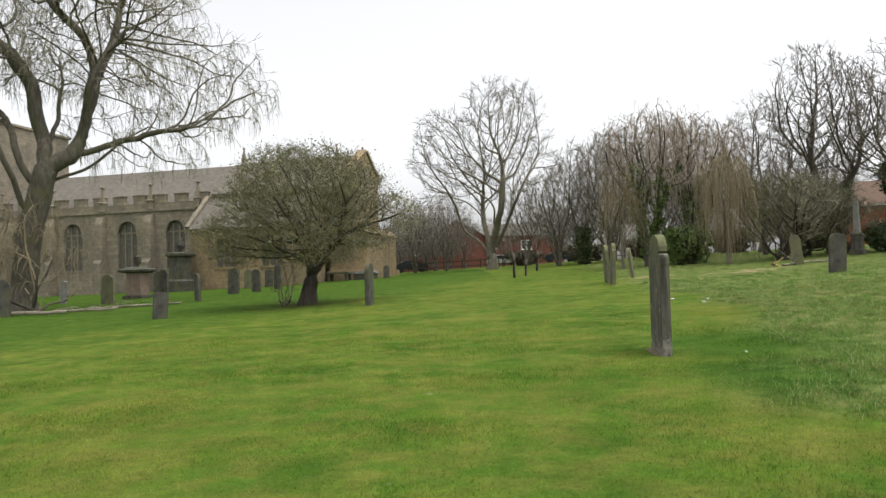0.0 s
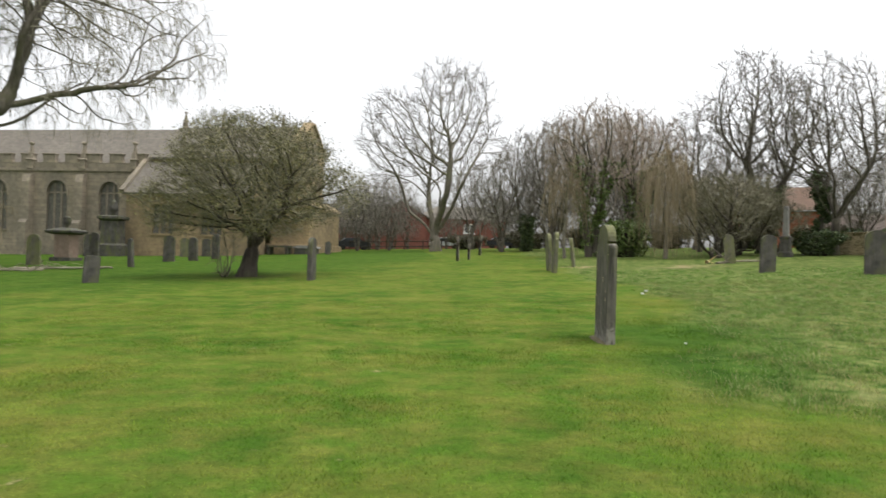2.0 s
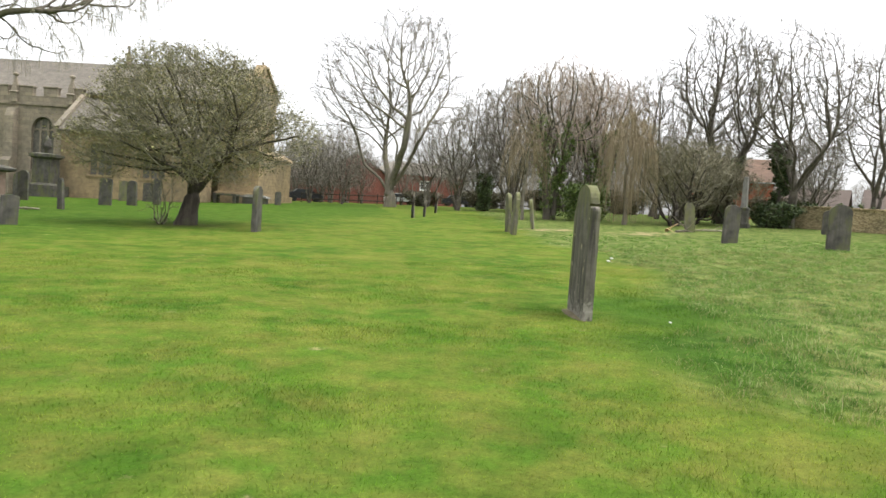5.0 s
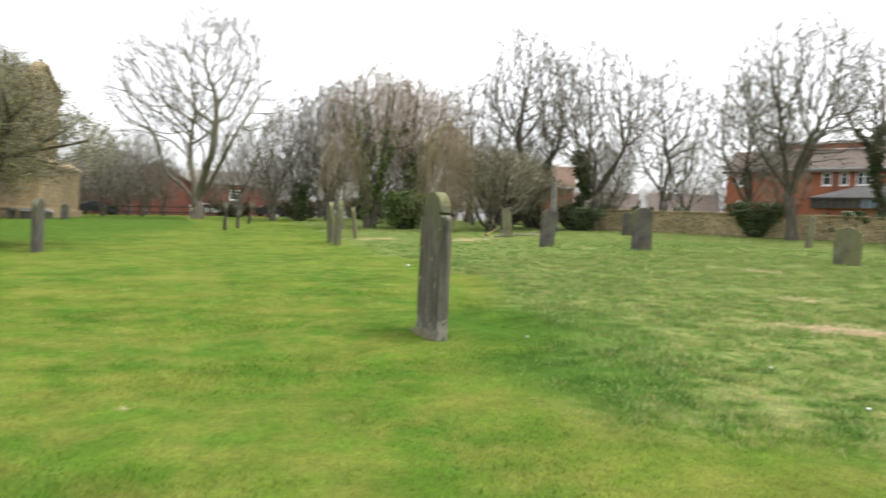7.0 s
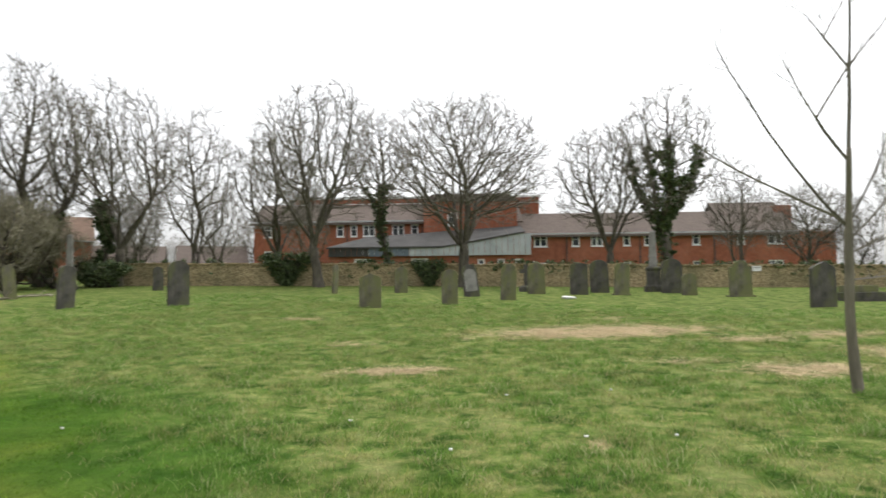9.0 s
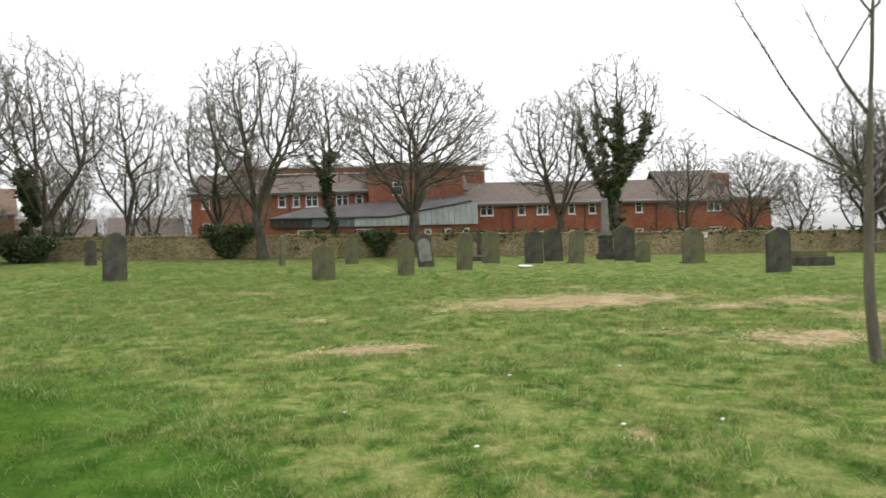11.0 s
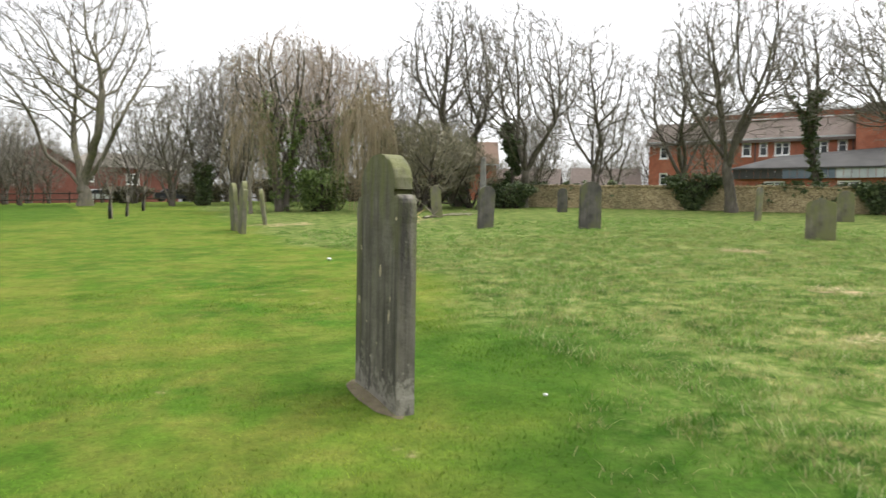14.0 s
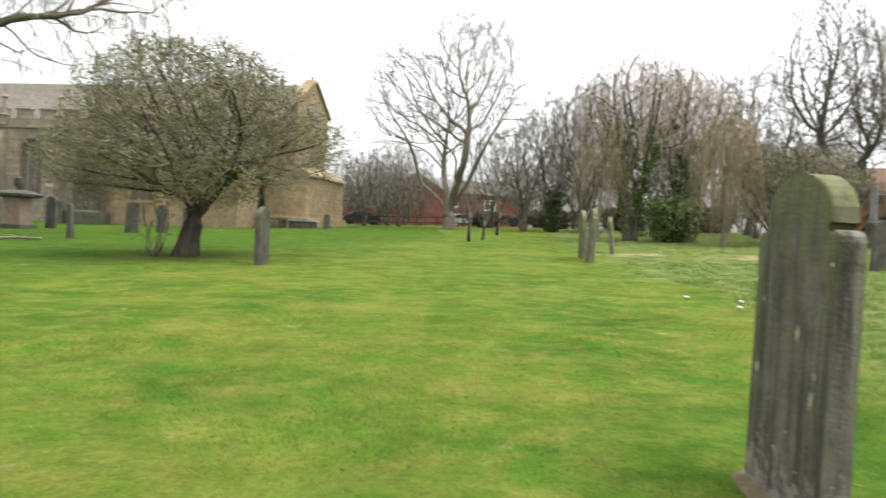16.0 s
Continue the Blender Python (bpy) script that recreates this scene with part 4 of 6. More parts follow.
def build_young_trees():
    """Young staked trees with guards at the end of the lawn."""
    g = Grown(81, [((0, 0, 2.5), (0.6, 0.6, 0.9))], 0.05, 1.5, 30, auto=4, step=0.15, kill=0.3, twig=0.007, flare=1.1, shoots=1, shoot=(0.15, 0.4))
    a, b = g.meshes("young_tree", BARK_DARK, TWIG)
    for x, y, s, tilt in ((4.0, 42.3, 1.0, -4), (4.9, 44.3, 0.7, 2), (6.5, 51.4, 1.0, 3), (5.3, 48.0, 0.6, -3)):
        t = thing("young_tree", pose(x, y, height(x, y), 0, tilt, 40 * s) @ Matrix.Scale(s, 4), "thin dark young tree tied to a stake", "tree", "young staked trees")
        part("trunk", a, None, t)
        part("crown", b, None, t, "bare twigs")
        part("stake", boxes((0.10, 0.16, -0.03, 0.03, -0.2, 1.5), bevel=0.008), BARE_WOOD, t, "pale wooden stake")
        part("guard", turned([(0.05, 0.07), (0.6, 0.07), (0.61, 0.062)], 10), PLASTIC_DARK, t, "dark plastic guard")


build_young_trees()


def ivy_heap(x, y, w, d, h, turn, seed, label, leaf=None, base=0.5):
    """A leafy mass, base times as wide at its foot as near its top."""
    rng = random.Random(seed)
    pts = []
    for _ in range(900):
        a, r, f = rng.uniform(0, math.tau), math.sqrt(rng.random()), rng.random()
        k = (base + (1.0 - base) * f ** (1.4 if base < 0.3 else 0.8)) * math.sqrt(1 - 0.8 * max(0.0, (f - 0.8) / 0.2) ** 2) * (0.85 + 0.5 * noise.noise((math.cos(a) * 1.9 + seed, math.sin(a) * 1.4, f * 2)))
        pts.append(Vector((math.cos(a) * w / 2 * k * r ** 0.4, math.sin(a) * d / 2 * k * r ** 0.4, 0.12 + (h - 0.12) * f)))
    t = thing("ivy_bush", pose(x, y, height(x, y), 0, 0, turn), label, "bush", "ivy bushes")
    part("foliage", leaf_cloud(rng, pts, int(2600 * w * h / 6), 0.12, 0.11, leaf or IVY_LEAF, "ivy_foliage"), None, t)
    core = turned([(-0.05, w * 0.3 * base), (h * 0.4, w * (0.12 + 0.12 * base)), (h * 0.75, w * 0.2), (h * 0.85, 0.05)], 9)
    bmesh.ops.scale(core, vec=(1, d / w, 1), verts=core.verts)
    part("woody_core", core, BARK_DARK, t, "dark stems")


# ---- boundary wall ----
def build_boundary():
    n, d = Vector((0.875, 0.485, 0)), Vector((0.485, -0.875, 0))
    rng = random.Random(3)
    w = thing("boundary_wall", Matrix(), "low rubble stone boundary wall with ivy on its top", "wall", "", "structure")
    verts, faces = [], []
    for i in range(-16, 61):
        s = i * 1.6
        c = n * 46.1 + d * s
        z = height(c.x, c.y)
        top = z + 1.32 + 0.05 * noise.noise((s * 0.4, 0, 0))
        for off, zz in ((-0.22, z - 0.4), (-0.20, top), (0.20, top), (0.22, z - 0.4)):
            p = c + n * off
            verts.append((p.x, p.y, zz))
    for i in range(76):
        for k in range(3):
            a = i * 4 + k
            faces.append((a, a + 1, a + 5, a + 4))
    part("stonework", mesh_of("boundary_stonework", verts, faces, RUBBLE), None, w)
    cm = boxes((-0.39, 0.39, -0.27, 0.27, 0, 0.13), bevel=0.03)
    cme = bpy.data.meshes.new("coping_stone")
    cm.to_mesh(cme)
    cm.free()
    cme.materials.append(RUBBLE)
    turn = math.degrees(math.atan2(d.y, d.x))
    for i in range(150):
        s = -25 + i * 0.81
        c = n * 46.1 + d * s
        z = height(c.x, c.y) + 1.30 + 0.05 * noise.noise((s * 0.4, 0, 0))
        part("coping_stone", cme, None, w, "", pose(c.x, c.y, z + rng.uniform(-0.015, 0.015), rng.uniform(-2, 2), rng.uniform(-1, 1), turn + rng.uniform(-2, 2)))
    pts = []
    for i in range(2400):
        s = rng.uniform(-24, 95)
        if noise.noise((s * 0.22, 5, 0)) < rng.uniform(-0.4, 0.5):
            continue
        c = n * (46.1 + rng.uniform(-0.32, 0.3)) + d * s
        pts.append(Vector((c.x, c.y, height(c.x, c.y) + rng.uniform(1.3, 1.62) - (rng.random() ** 4) * 0.9)))
    part("ivy", leaf_cloud(rng, pts, 11000, 0.1, 0.12, IVY_LEAF, "wall_ivy"), None, w, "straggling dark ivy")
    ivy_heap(33.6, 33.9, 5.2, 1.5, 2.0, turn, 4, "big heap of dark ivy against the stone wall", None, 0.12)
    ivy_heap(37.8, 25.9, 3.0, 1.0, 1.6, turn, 5, "heap of dark ivy hanging on the wall", None, 0.12)
    ivy_heap(26.6, 42.2, 4.5, 2.0, 1.5, turn, 6, "low dark ivy bank at the foot of the trees")
    ivy_heap(15.2, 44.6, 4.0, 2.6, 2.3, 0, 7, "bright ivy mound under the weeping trees", IVY_BRIGHT)
    for hx, hy, hw, hh in ((8.2, 76, 5, 1.5), (14.5, 74, 6, 1.7), (20.5, 72, 6, 2.0), (26.5, 66, 6, 2.2), (31.5, 61, 6, 2.0), (20.0, 58, 4, 1.8), (37, 57, 6, 2.0)):
        ivy_heap(hx, hy, hw, 2.2, hh, -20, int(hx * 7), "brown tangled undergrowth at the churchyard edge", BRAMBLE)
    ivy_heap(11.8, 60.5, 1.9, 1.6, 3.2, 0, 9, "dark evergreen bush at the edge of the thicket")


build_boundary()


# ---- gravestones ----
def headstone_profile(style, w, h):
    r = w / 2
    if style == "round":
        spring = h - r * 0.75
        top = [(-r * math.cos(i * math.pi / 10), spring + r * 0.75 * math.sin(i * math.pi / 10)) for i in range(11)]
    elif style == "gothic":
        top = [(x, z) for x, z in arch(w, h, r * 1.25, 6)]
    elif style == "shoulder":
        q = w * 0.16
        spring = h - (r - q) * 0.8
        top = [(-r, spring - 0.06), (-r + q * 0.3, spring - 0.015), (-r + q, spring - 0.01)]
        top += [(-(r - q) * math.cos(i * math.pi / 10), spring + 0.02 + (r - q) * 0.8 * math.sin(i * math.pi / 10)) for i in range(11)]
        top += [(-x, z) for x, z in top[2::-1]]
    elif style == "ogee":
        top = [(-r, h * 0.84), (-r * 0.8, h * 0.90), (-r * 0.55, h * 0.91), (-r * 0.3, h * 0.95), (0, h), (r * 0.3, h * 0.95), (r * 0.55, h * 0.91), (r * 0.8, h * 0.90), (r, h * 0.84)]
    else:
        top = [(-r, h * 0.95), (-r * 0.5, h * 0.985), (0, h), (r * 0.5, h * 0.985), (r, h * 0.95)]
    return [(-r * 1.02, -0.25)] + top + [(r * 1.02, -0.25)]


def headstone(x, y, w, h, t, style, turn, mat, label, tilt=(0, 0), plinth=True, panel=False, group="weathered headstones"):
    """A headstone whose broad face looks along its own -y, turned by turn degrees."""
    s = thing("headstone", pose(x, y, height(x, y), tilt[0], tilt[1], turn), label, "gravestone", group)
    part("slab", prism(headstone_profile(style, w, h), -t / 2, t / 2, min(0.02, t * 0.2)), mat, s)
    if plinth:
        part("plinth", boxes((-w * 0.62, w * 0.62, -t * 0.95, t * 0.95, -0.2, 0.07), bevel=0.02), mat, s, "low stone plinth")
    if panel:
        part("panel", prism([(a * 0.78, 0.28 + (b - 0.28) * 0.86) for a, b in headstone_profile("round", w, h * 0.97) if b > 0] + [(w * 0.39, 0.25), (-w * 0.39, 0.25)], -t / 2 - 0.012, -t / 2 - 0.002), STONE_PALE, s, "paler worn inscription panel")
    return s


def build_near_stone():
    """Tall headstone with a rolled shoulder, passed close by."""
    h, w, t = 1.80, 0.97, 0.15
    s = thing("headstone", pose(3.335, 10.845, height(3.34, 10.9), 0, 0, 83.5), "tall dark headstone with rolled shoulders and green algae", "gravestone", "weathered headstones")
    r = w / 2
    q = 0.13
    spring = h - 0.30
    prof = [(-r - 0.004, -0.3), (-r - 0.004, 0.10), (-r, 0.125), (-r, spring - 0.20), (-r - 0.008, spring - 0.15), (-r - 0.010, spring - 0.06)]
    prof += [(-r - 0.010 + q / 2 - q / 2 * math.cos(a), spring - 0.06 + 0.06 * math.sin(a)) for a in (0.5, 1.0, 1.57, 2.2)]
    prof += [(-r + q, spring - 0.035), (-r + q, spring + 0.03)]
    k = r - q
    prof += [(-(k + 0.055) * math.cos(i * math.pi / 14), spring + 0.035 + 0.265 * math.sin(i * math.pi / 14) ** 0.8) for i in range(15)]
    prof += [(-x, z) for x, z in prof[11::-1]]
    bm = prism(prof, -t / 2 + 0.018, t / 2, 0.020)
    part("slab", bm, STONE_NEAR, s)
    part("plinth", boxes((-r + 0.05, r - 0.04, -t / 2 - 0.012, t / 2 + 0.012, -0.2, 0.0), bevel=0.015), STONE_DARK, s, "low stone plinth half sunk in turf")
    rng = random.Random(2)
    for x, z, a, b in ((-0.115, 0.96, 0.020, 0.042), (-0.31, 0.65, 0.018, 0.045), (0.40, 0.69, 0.016, 0.03), (-0.335, 0.77, 0.009, 0.022), (-0.44, 1.33, 0.014, 0.016), (0.36, 1.1, 0.008, 0.02), (-0.05, 0.42, 0.007, 0.010), (0.1, 0.3, 0.008, 0.010), (0.2, 0.55, 0.006, 0.010), (-0.2, 0.25, 0.008, 0.008), (0.3, 0.36, 0.006, 0.012)):
        pts = [(x + a * math.cos(i * math.tau / 9) * rng.uniform(0.5, 1.2), z + b * math.sin(i * math.tau / 9) * rng.uniform(0.5, 1.2)) for i in range(9)]
        part("chip", prism(pts, t / 2 - 0.004, t / 2 + 0.002), CHIP, s, "pale fresh chip in the stone")
    d = thing("bare_earth", pose(3.33, 10.86, height(3.33, 10.86), 0, 0, 84.5), "bare trodden earth round the headstone foot", "earth", "", "structure")
    bm = bmesh.new()
    ring = []
    for i in range(48):
        a = i * math.tau / 48
        k = 1 + 0.13 * noise.noise((2 * math.cos(a), 2 * math.sin(a), 1))
        u, v = 0.55 * k * math.cos(a), 0.04 + 0.15 * k * math.sin(a)
        q = d.matrix_basis @ Vector((u, v, 0))
        ring.append(bm.verts.new((u, v, height(q.x, q.y) - q.z + 0.004)))
    c = bm.verts.new((0, 0.03, 0.022))
    for i in range(48):
        bm.faces.new((c, ring[i], ring[(i + 1) % 48]))
    part("earth", bm, DIRT, d)


def near_stone_mat():
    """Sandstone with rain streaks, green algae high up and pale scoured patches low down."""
    m, nt, b = shader("near_weathered_sandstone", 0.85)
    v = coords(nt)
    sep = nt.nodes.new("ShaderNodeSeparateXYZ")
    nt.links.new(v, sep.inputs[0])
    z = sep.outputs[2]
    c = ramp(nt, noise_tex(nt, v, 4.0, 8), [(0.3, (0.075, 0.069, 0.056)), (0.7, (0.165, 0.152, 0.125))])
    streak = noise_tex(nt, stretched(nt, v, 13, 13, 0.55), 1.0, 5)
    c = mix(nt, ramp(nt, streak, [(0.38, (0.85, 0.85, 0.85)), (0.54, (0, 0, 0))]), c, (0.032, 0.030, 0.027))
    pale = noise_tex(nt, stretched(nt, v, 9, 9, 0.8), 1.3, 6)
    c = mix(nt, ramp(nt, pale, [(0.55, (0, 0, 0)), (0.72, (0.75, 0.75, 0.75))]), c, (0.22, 0.20, 0.17))
    algae = mathn(nt, 'ADD', noise_tex(nt, stretched(nt, v, 4.0, 4.0, 0.9), 1.2, 5), mathn(nt, 'MULTIPLY', mathn(nt, 'SUBTRACT', z, 1.15), 0.22))
    c = mix(nt, ramp(nt, algae, [(0.46, (0, 0, 0)), (0.64, (0.85, 0.85, 0.85))]), c, (0.125, 0.130, 0.050))
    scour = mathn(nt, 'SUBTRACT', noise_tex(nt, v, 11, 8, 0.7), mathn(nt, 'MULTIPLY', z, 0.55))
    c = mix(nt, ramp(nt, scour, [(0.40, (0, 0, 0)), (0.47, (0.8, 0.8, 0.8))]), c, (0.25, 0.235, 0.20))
    spots = ramp(nt, noise_tex(nt, v, 24, 3), [(0.71, (0, 0, 0)), (0.75, (0.6, 0.6, 0.6))])
    c = mix(nt, spots, c, (0.26, 0.25, 0.21))
    nt.links.new(c, b.inputs["Base Color"])
    bump(nt, b, mathn(nt, 'ADD', noise_tex(nt, v, 45, 8), mathn(nt, 'MULTIPLY', noise_tex(nt, v, 9, 6), 1.6)), 0.55, 0.012)
    return m


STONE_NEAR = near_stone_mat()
build_near_stone()
VIEW = -61.0

for x, y, w, h, t, style, turn, mat, label, tilt in (
        (21.1, 18.5, 0.80, 1.25, 0.16, "ogee", VIEW, STONE_GREEN, "broad mossy headstone with a shaped top", (0, 0)),
        (24.0, 16.8, 0.62, 1.35, 0.15, "round", VIEW + 5, STONE_GREEN, "round-topped mossy headstone of worn stone", (0, 0)),
        (27.7, 16.0, 0.66, 1.55, 0.14, "gothic", VIEW, STONE_GREEN, "pointed mossy headstone of grey-green stone", (0, 2)),
        (29.2, 18.5, 0.72, 1.50, 0.16, "round", VIEW + 12, STONE_DARK, "leaning dark headstone with a pale inscription panel", (-4, -6)),
        (30.4, 23.2, 0.66, 1.30, 0.15, "round", VIEW, STONE_GREEN, "small green headstone before the wall", (0, 0)),
        (28.0, 25.6, 0.34, 1.45, 0.13, "gothic", VIEW + 60, STONE_GREEN, "narrow leaning headstone seen nearly edge-on", (0, 5)),
        (32.9, 16.8, 0.86, 1.55, 0.15, "round", VIEW, STONE_GREEN, "tall broad headstone green with algae", (0, 0)),
        (33.2, 14.7, 0.86, 1.55, 0.16, "flat", VIEW, STONE_DARK, "blackened flat-topped headstone near the wall", (0, 0)),
        (35.6, 14.4, 0.95, 1.70, 0.16, "round", VIEW, STONE_DARK, "large blackened headstone leaning a little", (0, -2)),
        (33.8, 12.8, 0.74, 1.58, 0.15, "round", VIEW + 8, STONE_GREEN, "pale green round-topped headstone on a plinth", (0, 3)),
        (37.1, 11.1, 1.05, 1.75, 0.16, "round", VIEW, STONE_DARK, "broad blackened headstone beside the obelisk", (0, 0)),
        (35.1, 9.9, 0.72, 1.05, 0.15, "round", VIEW, STONE_GREEN, "low mossy headstone near the obelisk", (0, 0)),
        (34.9, 7.6, 1.0, 1.65, 0.2, "shoulder", VIEW, STONE_GREEN, "stained headstone with a stepped base", (0, 0)),
        (28.5, 4.15, 1.0, 1.62, 0.18, "ogee", VIEW + 14, STONE_DARK, "large blackened headstone with a curved top", (0, 0)),
        (15.4, 27.8, 0.62, 1.56, 0.16, "round", VIEW + 55, STONE_DARK, "narrow dark headstone turned almost edge-on", (0, 2)),
        (18.5, 25.6, 0.80, 1.72, 0.18, "round", VIEW + 42, STONE_DARK, "tall dark headstone turned aslant", (0, 0)),
        (25.8, 36.0, 0.55, 1.30, 0.15, "round", VIEW + 20, STONE_DARK, "dark headstone before the boundary wall", (0, 0)),
        (7.05, 30.0, 0.9, 1.75, 0.15, "shoulder", 84, STONE_GREEN, "tall mossy headstone standing edge-on", (2, 0)),
        (7.2, 31.6, 0.85, 1.7, 0.15, "round", 86, STONE_GREEN, "mossy headstone paired with its neighbour", (-3, 0)),
        (9.1, 34.5, 0.7, 1.45, 0.14, "round", 70, STONE_GREEN, "leaning pale mossy headstone on the lawn", (-7, 0)),
        (17.5, 35.1, 0.5, 1.5, 0.15, "gothic", -20, STONE_GREEN, "pointed headstone leaning among broken branches", (0, -6)),
        (-10.6, 25.8, 0.52, 0.98, 0.16, "flat", 40, STONE_DARK, "small dark headstone with a broken slanting top", (0, 3)),
        (-3.0, 27.0, 0.75, 1.62, 0.17, "round", 82, STONE_DARK, "tall dark headstone standing edge-on", (0, 0)),
        (-20.3, 41.7, 0.8, 1.75, 0.16, "gothic", -10, STONE_GREEN, "pointed mossy headstone near the church", (0, 0)),
        (-25.1, 45.5, 0.62, 1.5, 0.15, "flat", -30, STONE_PALE, "pale leaning headstone near the church", (0, 7)),
        (-13.8, 38.6, 0.5, 1.55, 0.14, "gothic", -45, STONE_DARK, "narrow leaning dark headstone near the church", (0, -6)),
        (-14.2, 46.3, 0.75, 1.65, 0.15, "flat", -8, STONE_DARK, "square-topped dark headstone near the chapel", (0, 1)),
        (-13.0, 47.5, 0.65, 1.55, 0.15, "round", -20, STONE_DARK, "round-topped dark headstone near the chapel", (0, -2)),
        (-12.3, 50.5, 0.6, 1.75, 0.15, "round", -25, STONE_DARK, "dark headstone beside the hawthorn", (0, 0)),
        (-16.0, 56.0, 0.7, 1.5, 0.15, "round", -10, STONE_GREEN, "mossy headstone against the chapel wall", (0, 0)),
        (-14.6, 57.0, 0.7, 1.4, 0.15, "flat", -10, STONE_DARK, "dark square headstone against the chapel wall", (0, 0)),
        (-24.4, 58.7, 0.7, 1.8, 0.16, "gothic", -10, STONE_DARK, "dark pointed headstone by the pedestal tomb", (0, 0)),
        (-20.2, 49.6, 0.7, 1.9, 0.16, "round", -15, STONE_DARK, "dark round headstone behind the urn tomb", (0, 0)),
        (-20.9, 32.6, 0.85, 1.75, 0.16, "gothic", 20, STONE_DARK, "dark pointed headstone under the old ash", (0, 0)),
        (-5.3, 60.0, 0.5, 1.1, 0.13, "round", 20, STONE_DARK, "small dark headstone by the table tomb", (0, 0))):
    headstone(x, y, w, h, t, style, turn, mat, label, tilt, plinth="base" in label or "plinth" in label, panel=label.endswith("panel"))


def obelisk(x, y, z, h, w, label, turn=20, mat=None):
    mat = mat or STONE_DARK
    o = thing("obelisk", pose(x, y, z, 0, 0, turn), label, "monument")
    part("base_step", boxes((-w * 1.28, w * 1.28, -w * 1.28, w * 1.28, -0.3, h * 0.09), bevel=0.03), STONE_DARK, o, "dark stone step")
    part("pedestal", tapered([(h * 0.09, w * 1.08, w * 1.08), (h * 0.12, w * 1.0, w * 1.0), (h * 0.34, w * 0.9, w * 0.9), (h * 0.36, w * 1.02, w * 1.02), (h * 0.39, w * 1.02, w * 1.02), (h * 0.41, w * 0.7, w * 0.7)]), mat, o)
    part("shaft", tapered([(h * 0.41, w * 0.56, w * 0.56), (h * 0.97, w * 0.41, w * 0.41), (h, w * 0.3, w * 0.3)]), STONE_PALE, o, "pale tapering shaft")


obelisk(38.3, 12.3, height(38.3, 12.3), 3.25, 0.36, "pale stone obelisk on a dark stepped base")
obelisk(23.9, 41.0, height(23.9, 41.0), 3.1, 0.29, "stone obelisk on a dark pedestal under the trees", 45)


def build_monuments():
    # stone cross
    x, y = 34.9, 18.2
    c = thing("stone_cross", pose(x, y, height(x, y), 0, 0, VIEW), "dark stone cross on a square base", "gravestone")
    part("cross", boxes((-0.11, 0.11, -0.07, 0.07, 0.3, 1.45), (-0.36, -0.111, -0.07, 0.07, 0.98, 1.2), (0.111, 0.36, -0.07, 0.07, 0.98, 1.2), bevel=0.012), STONE_DARK, c)
    part("base", tapered([(-0.2, 0.38, 0.3), (0.22, 0.36, 0.28), (0.32, 0.22, 0.17)]), STONE_DARK, c)
    # urn tomb
    x, y = -21.5, 48.4
    u = thing("urn_tomb", pose(x, y, height(x, y), 0, 0, -12), "pinkish pedestal tomb with a broad dark cap and urn", "monument")
    part("base", boxes((-0.75, 0.75, -0.65, 0.65, -0.3, 0.22), bevel=0.03), STONE_DARK, u)
    part("pedestal", boxes((-0.55, 0.55, -0.48, 0.48, 0.22, 1.75), bevel=0.03), STONE_PINK, u, "pinkish sandstone block")
    part("cap", tapered([(1.75, 0.66, 0.58), (1.85, 0.95, 0.85), (1.98, 0.98, 0.88), (2.12, 0.6, 0.5), (2.2, 0.3, 0.28)]), STONE_DARK, u, "dark overhanging cap")
    part("urn", turned([(2.2, 0.14), (2.3, 0.10), (2.42, 0.22), (2.68, 0.27), (2.82, 0.22), (2.86, 0.26), (2.9, 0.12), (2.98, 0.05)]), STONE_DARK, u, "dark stone urn")
    # tall pedestal tomb
    x, y = -22.9, 59.8
    p = thing("pedestal_tomb", pose(x, y, height(x, y), 0, 0, -12), "tall blackened pedestal tomb with a draped urn", "monument")
    part("base", boxes((-1.3, 1.3, -1.0, 1.0, -0.3, 0.9), bevel=0.04), STONE_DARK, p)
    part("pedestal", tapered([(0.9, 0.95, 0.8), (1.05, 0.75, 0.62), (2.9, 0.68, 0.56), (3.05, 0.95, 0.8), (3.25, 0.95, 0.8), (3.35, 0.5, 0.45)]), STONE_DARK, p)
    part("urn", turned([(3.35, 0.2), (3.55, 0.13), (3.7, 0.3), (4.05, 0.36), (4.25, 0.25), (4.4, 0.3), (4.5, 0.12), (4.7, 0.05)]), STONE_DARK, p, "dark draped urn")
    # table tombs by the chancel
    x, y = -9.5, 60.8
    b = thing("table_tomb", pose(x, y, height(x, y), 0, 0, -12), "dark stone table tomb on stout legs", "tomb")
    part("tabletop", boxes((-1.0, 1.0, -0.5, 0.5, 0.62, 0.78), bevel=0.02), STONE_DARK, b)
    for sx in (-0.8, 0.8):
        for sy in (-0.34, 0.34):
            part("leg", tapered([(-0.2, 0.13, 0.1), (0.1, 0.11, 0.09), (0.62, 0.13, 0.1)]), STONE_DARK, b, "", pose(sx, sy, 0))
    x, y = -7.2, 61.0
    b = thing("chest_tomb", pose(x, y, height(x, y), 0, 0, -12), "pale low chest tomb with a ridged slab", "tomb")
    part("chest", boxes((-0.95, 0.95, -0.45, 0.45, -0.2, 0.5), bevel=0.02), STONE_DARK, b)
    part("lid", prism([(-1.1, 0.5), (1.1, 0.5), (1.05, 0.62), (0.5, 0.74), (-0.5, 0.74), (-1.05, 0.62)], -0.55, 0.55, 0.015), STONE_PALE, b, "pale ridged lid")
    # low kerbed grave near the broad dark stone
    x, y = 33.4, 3.0
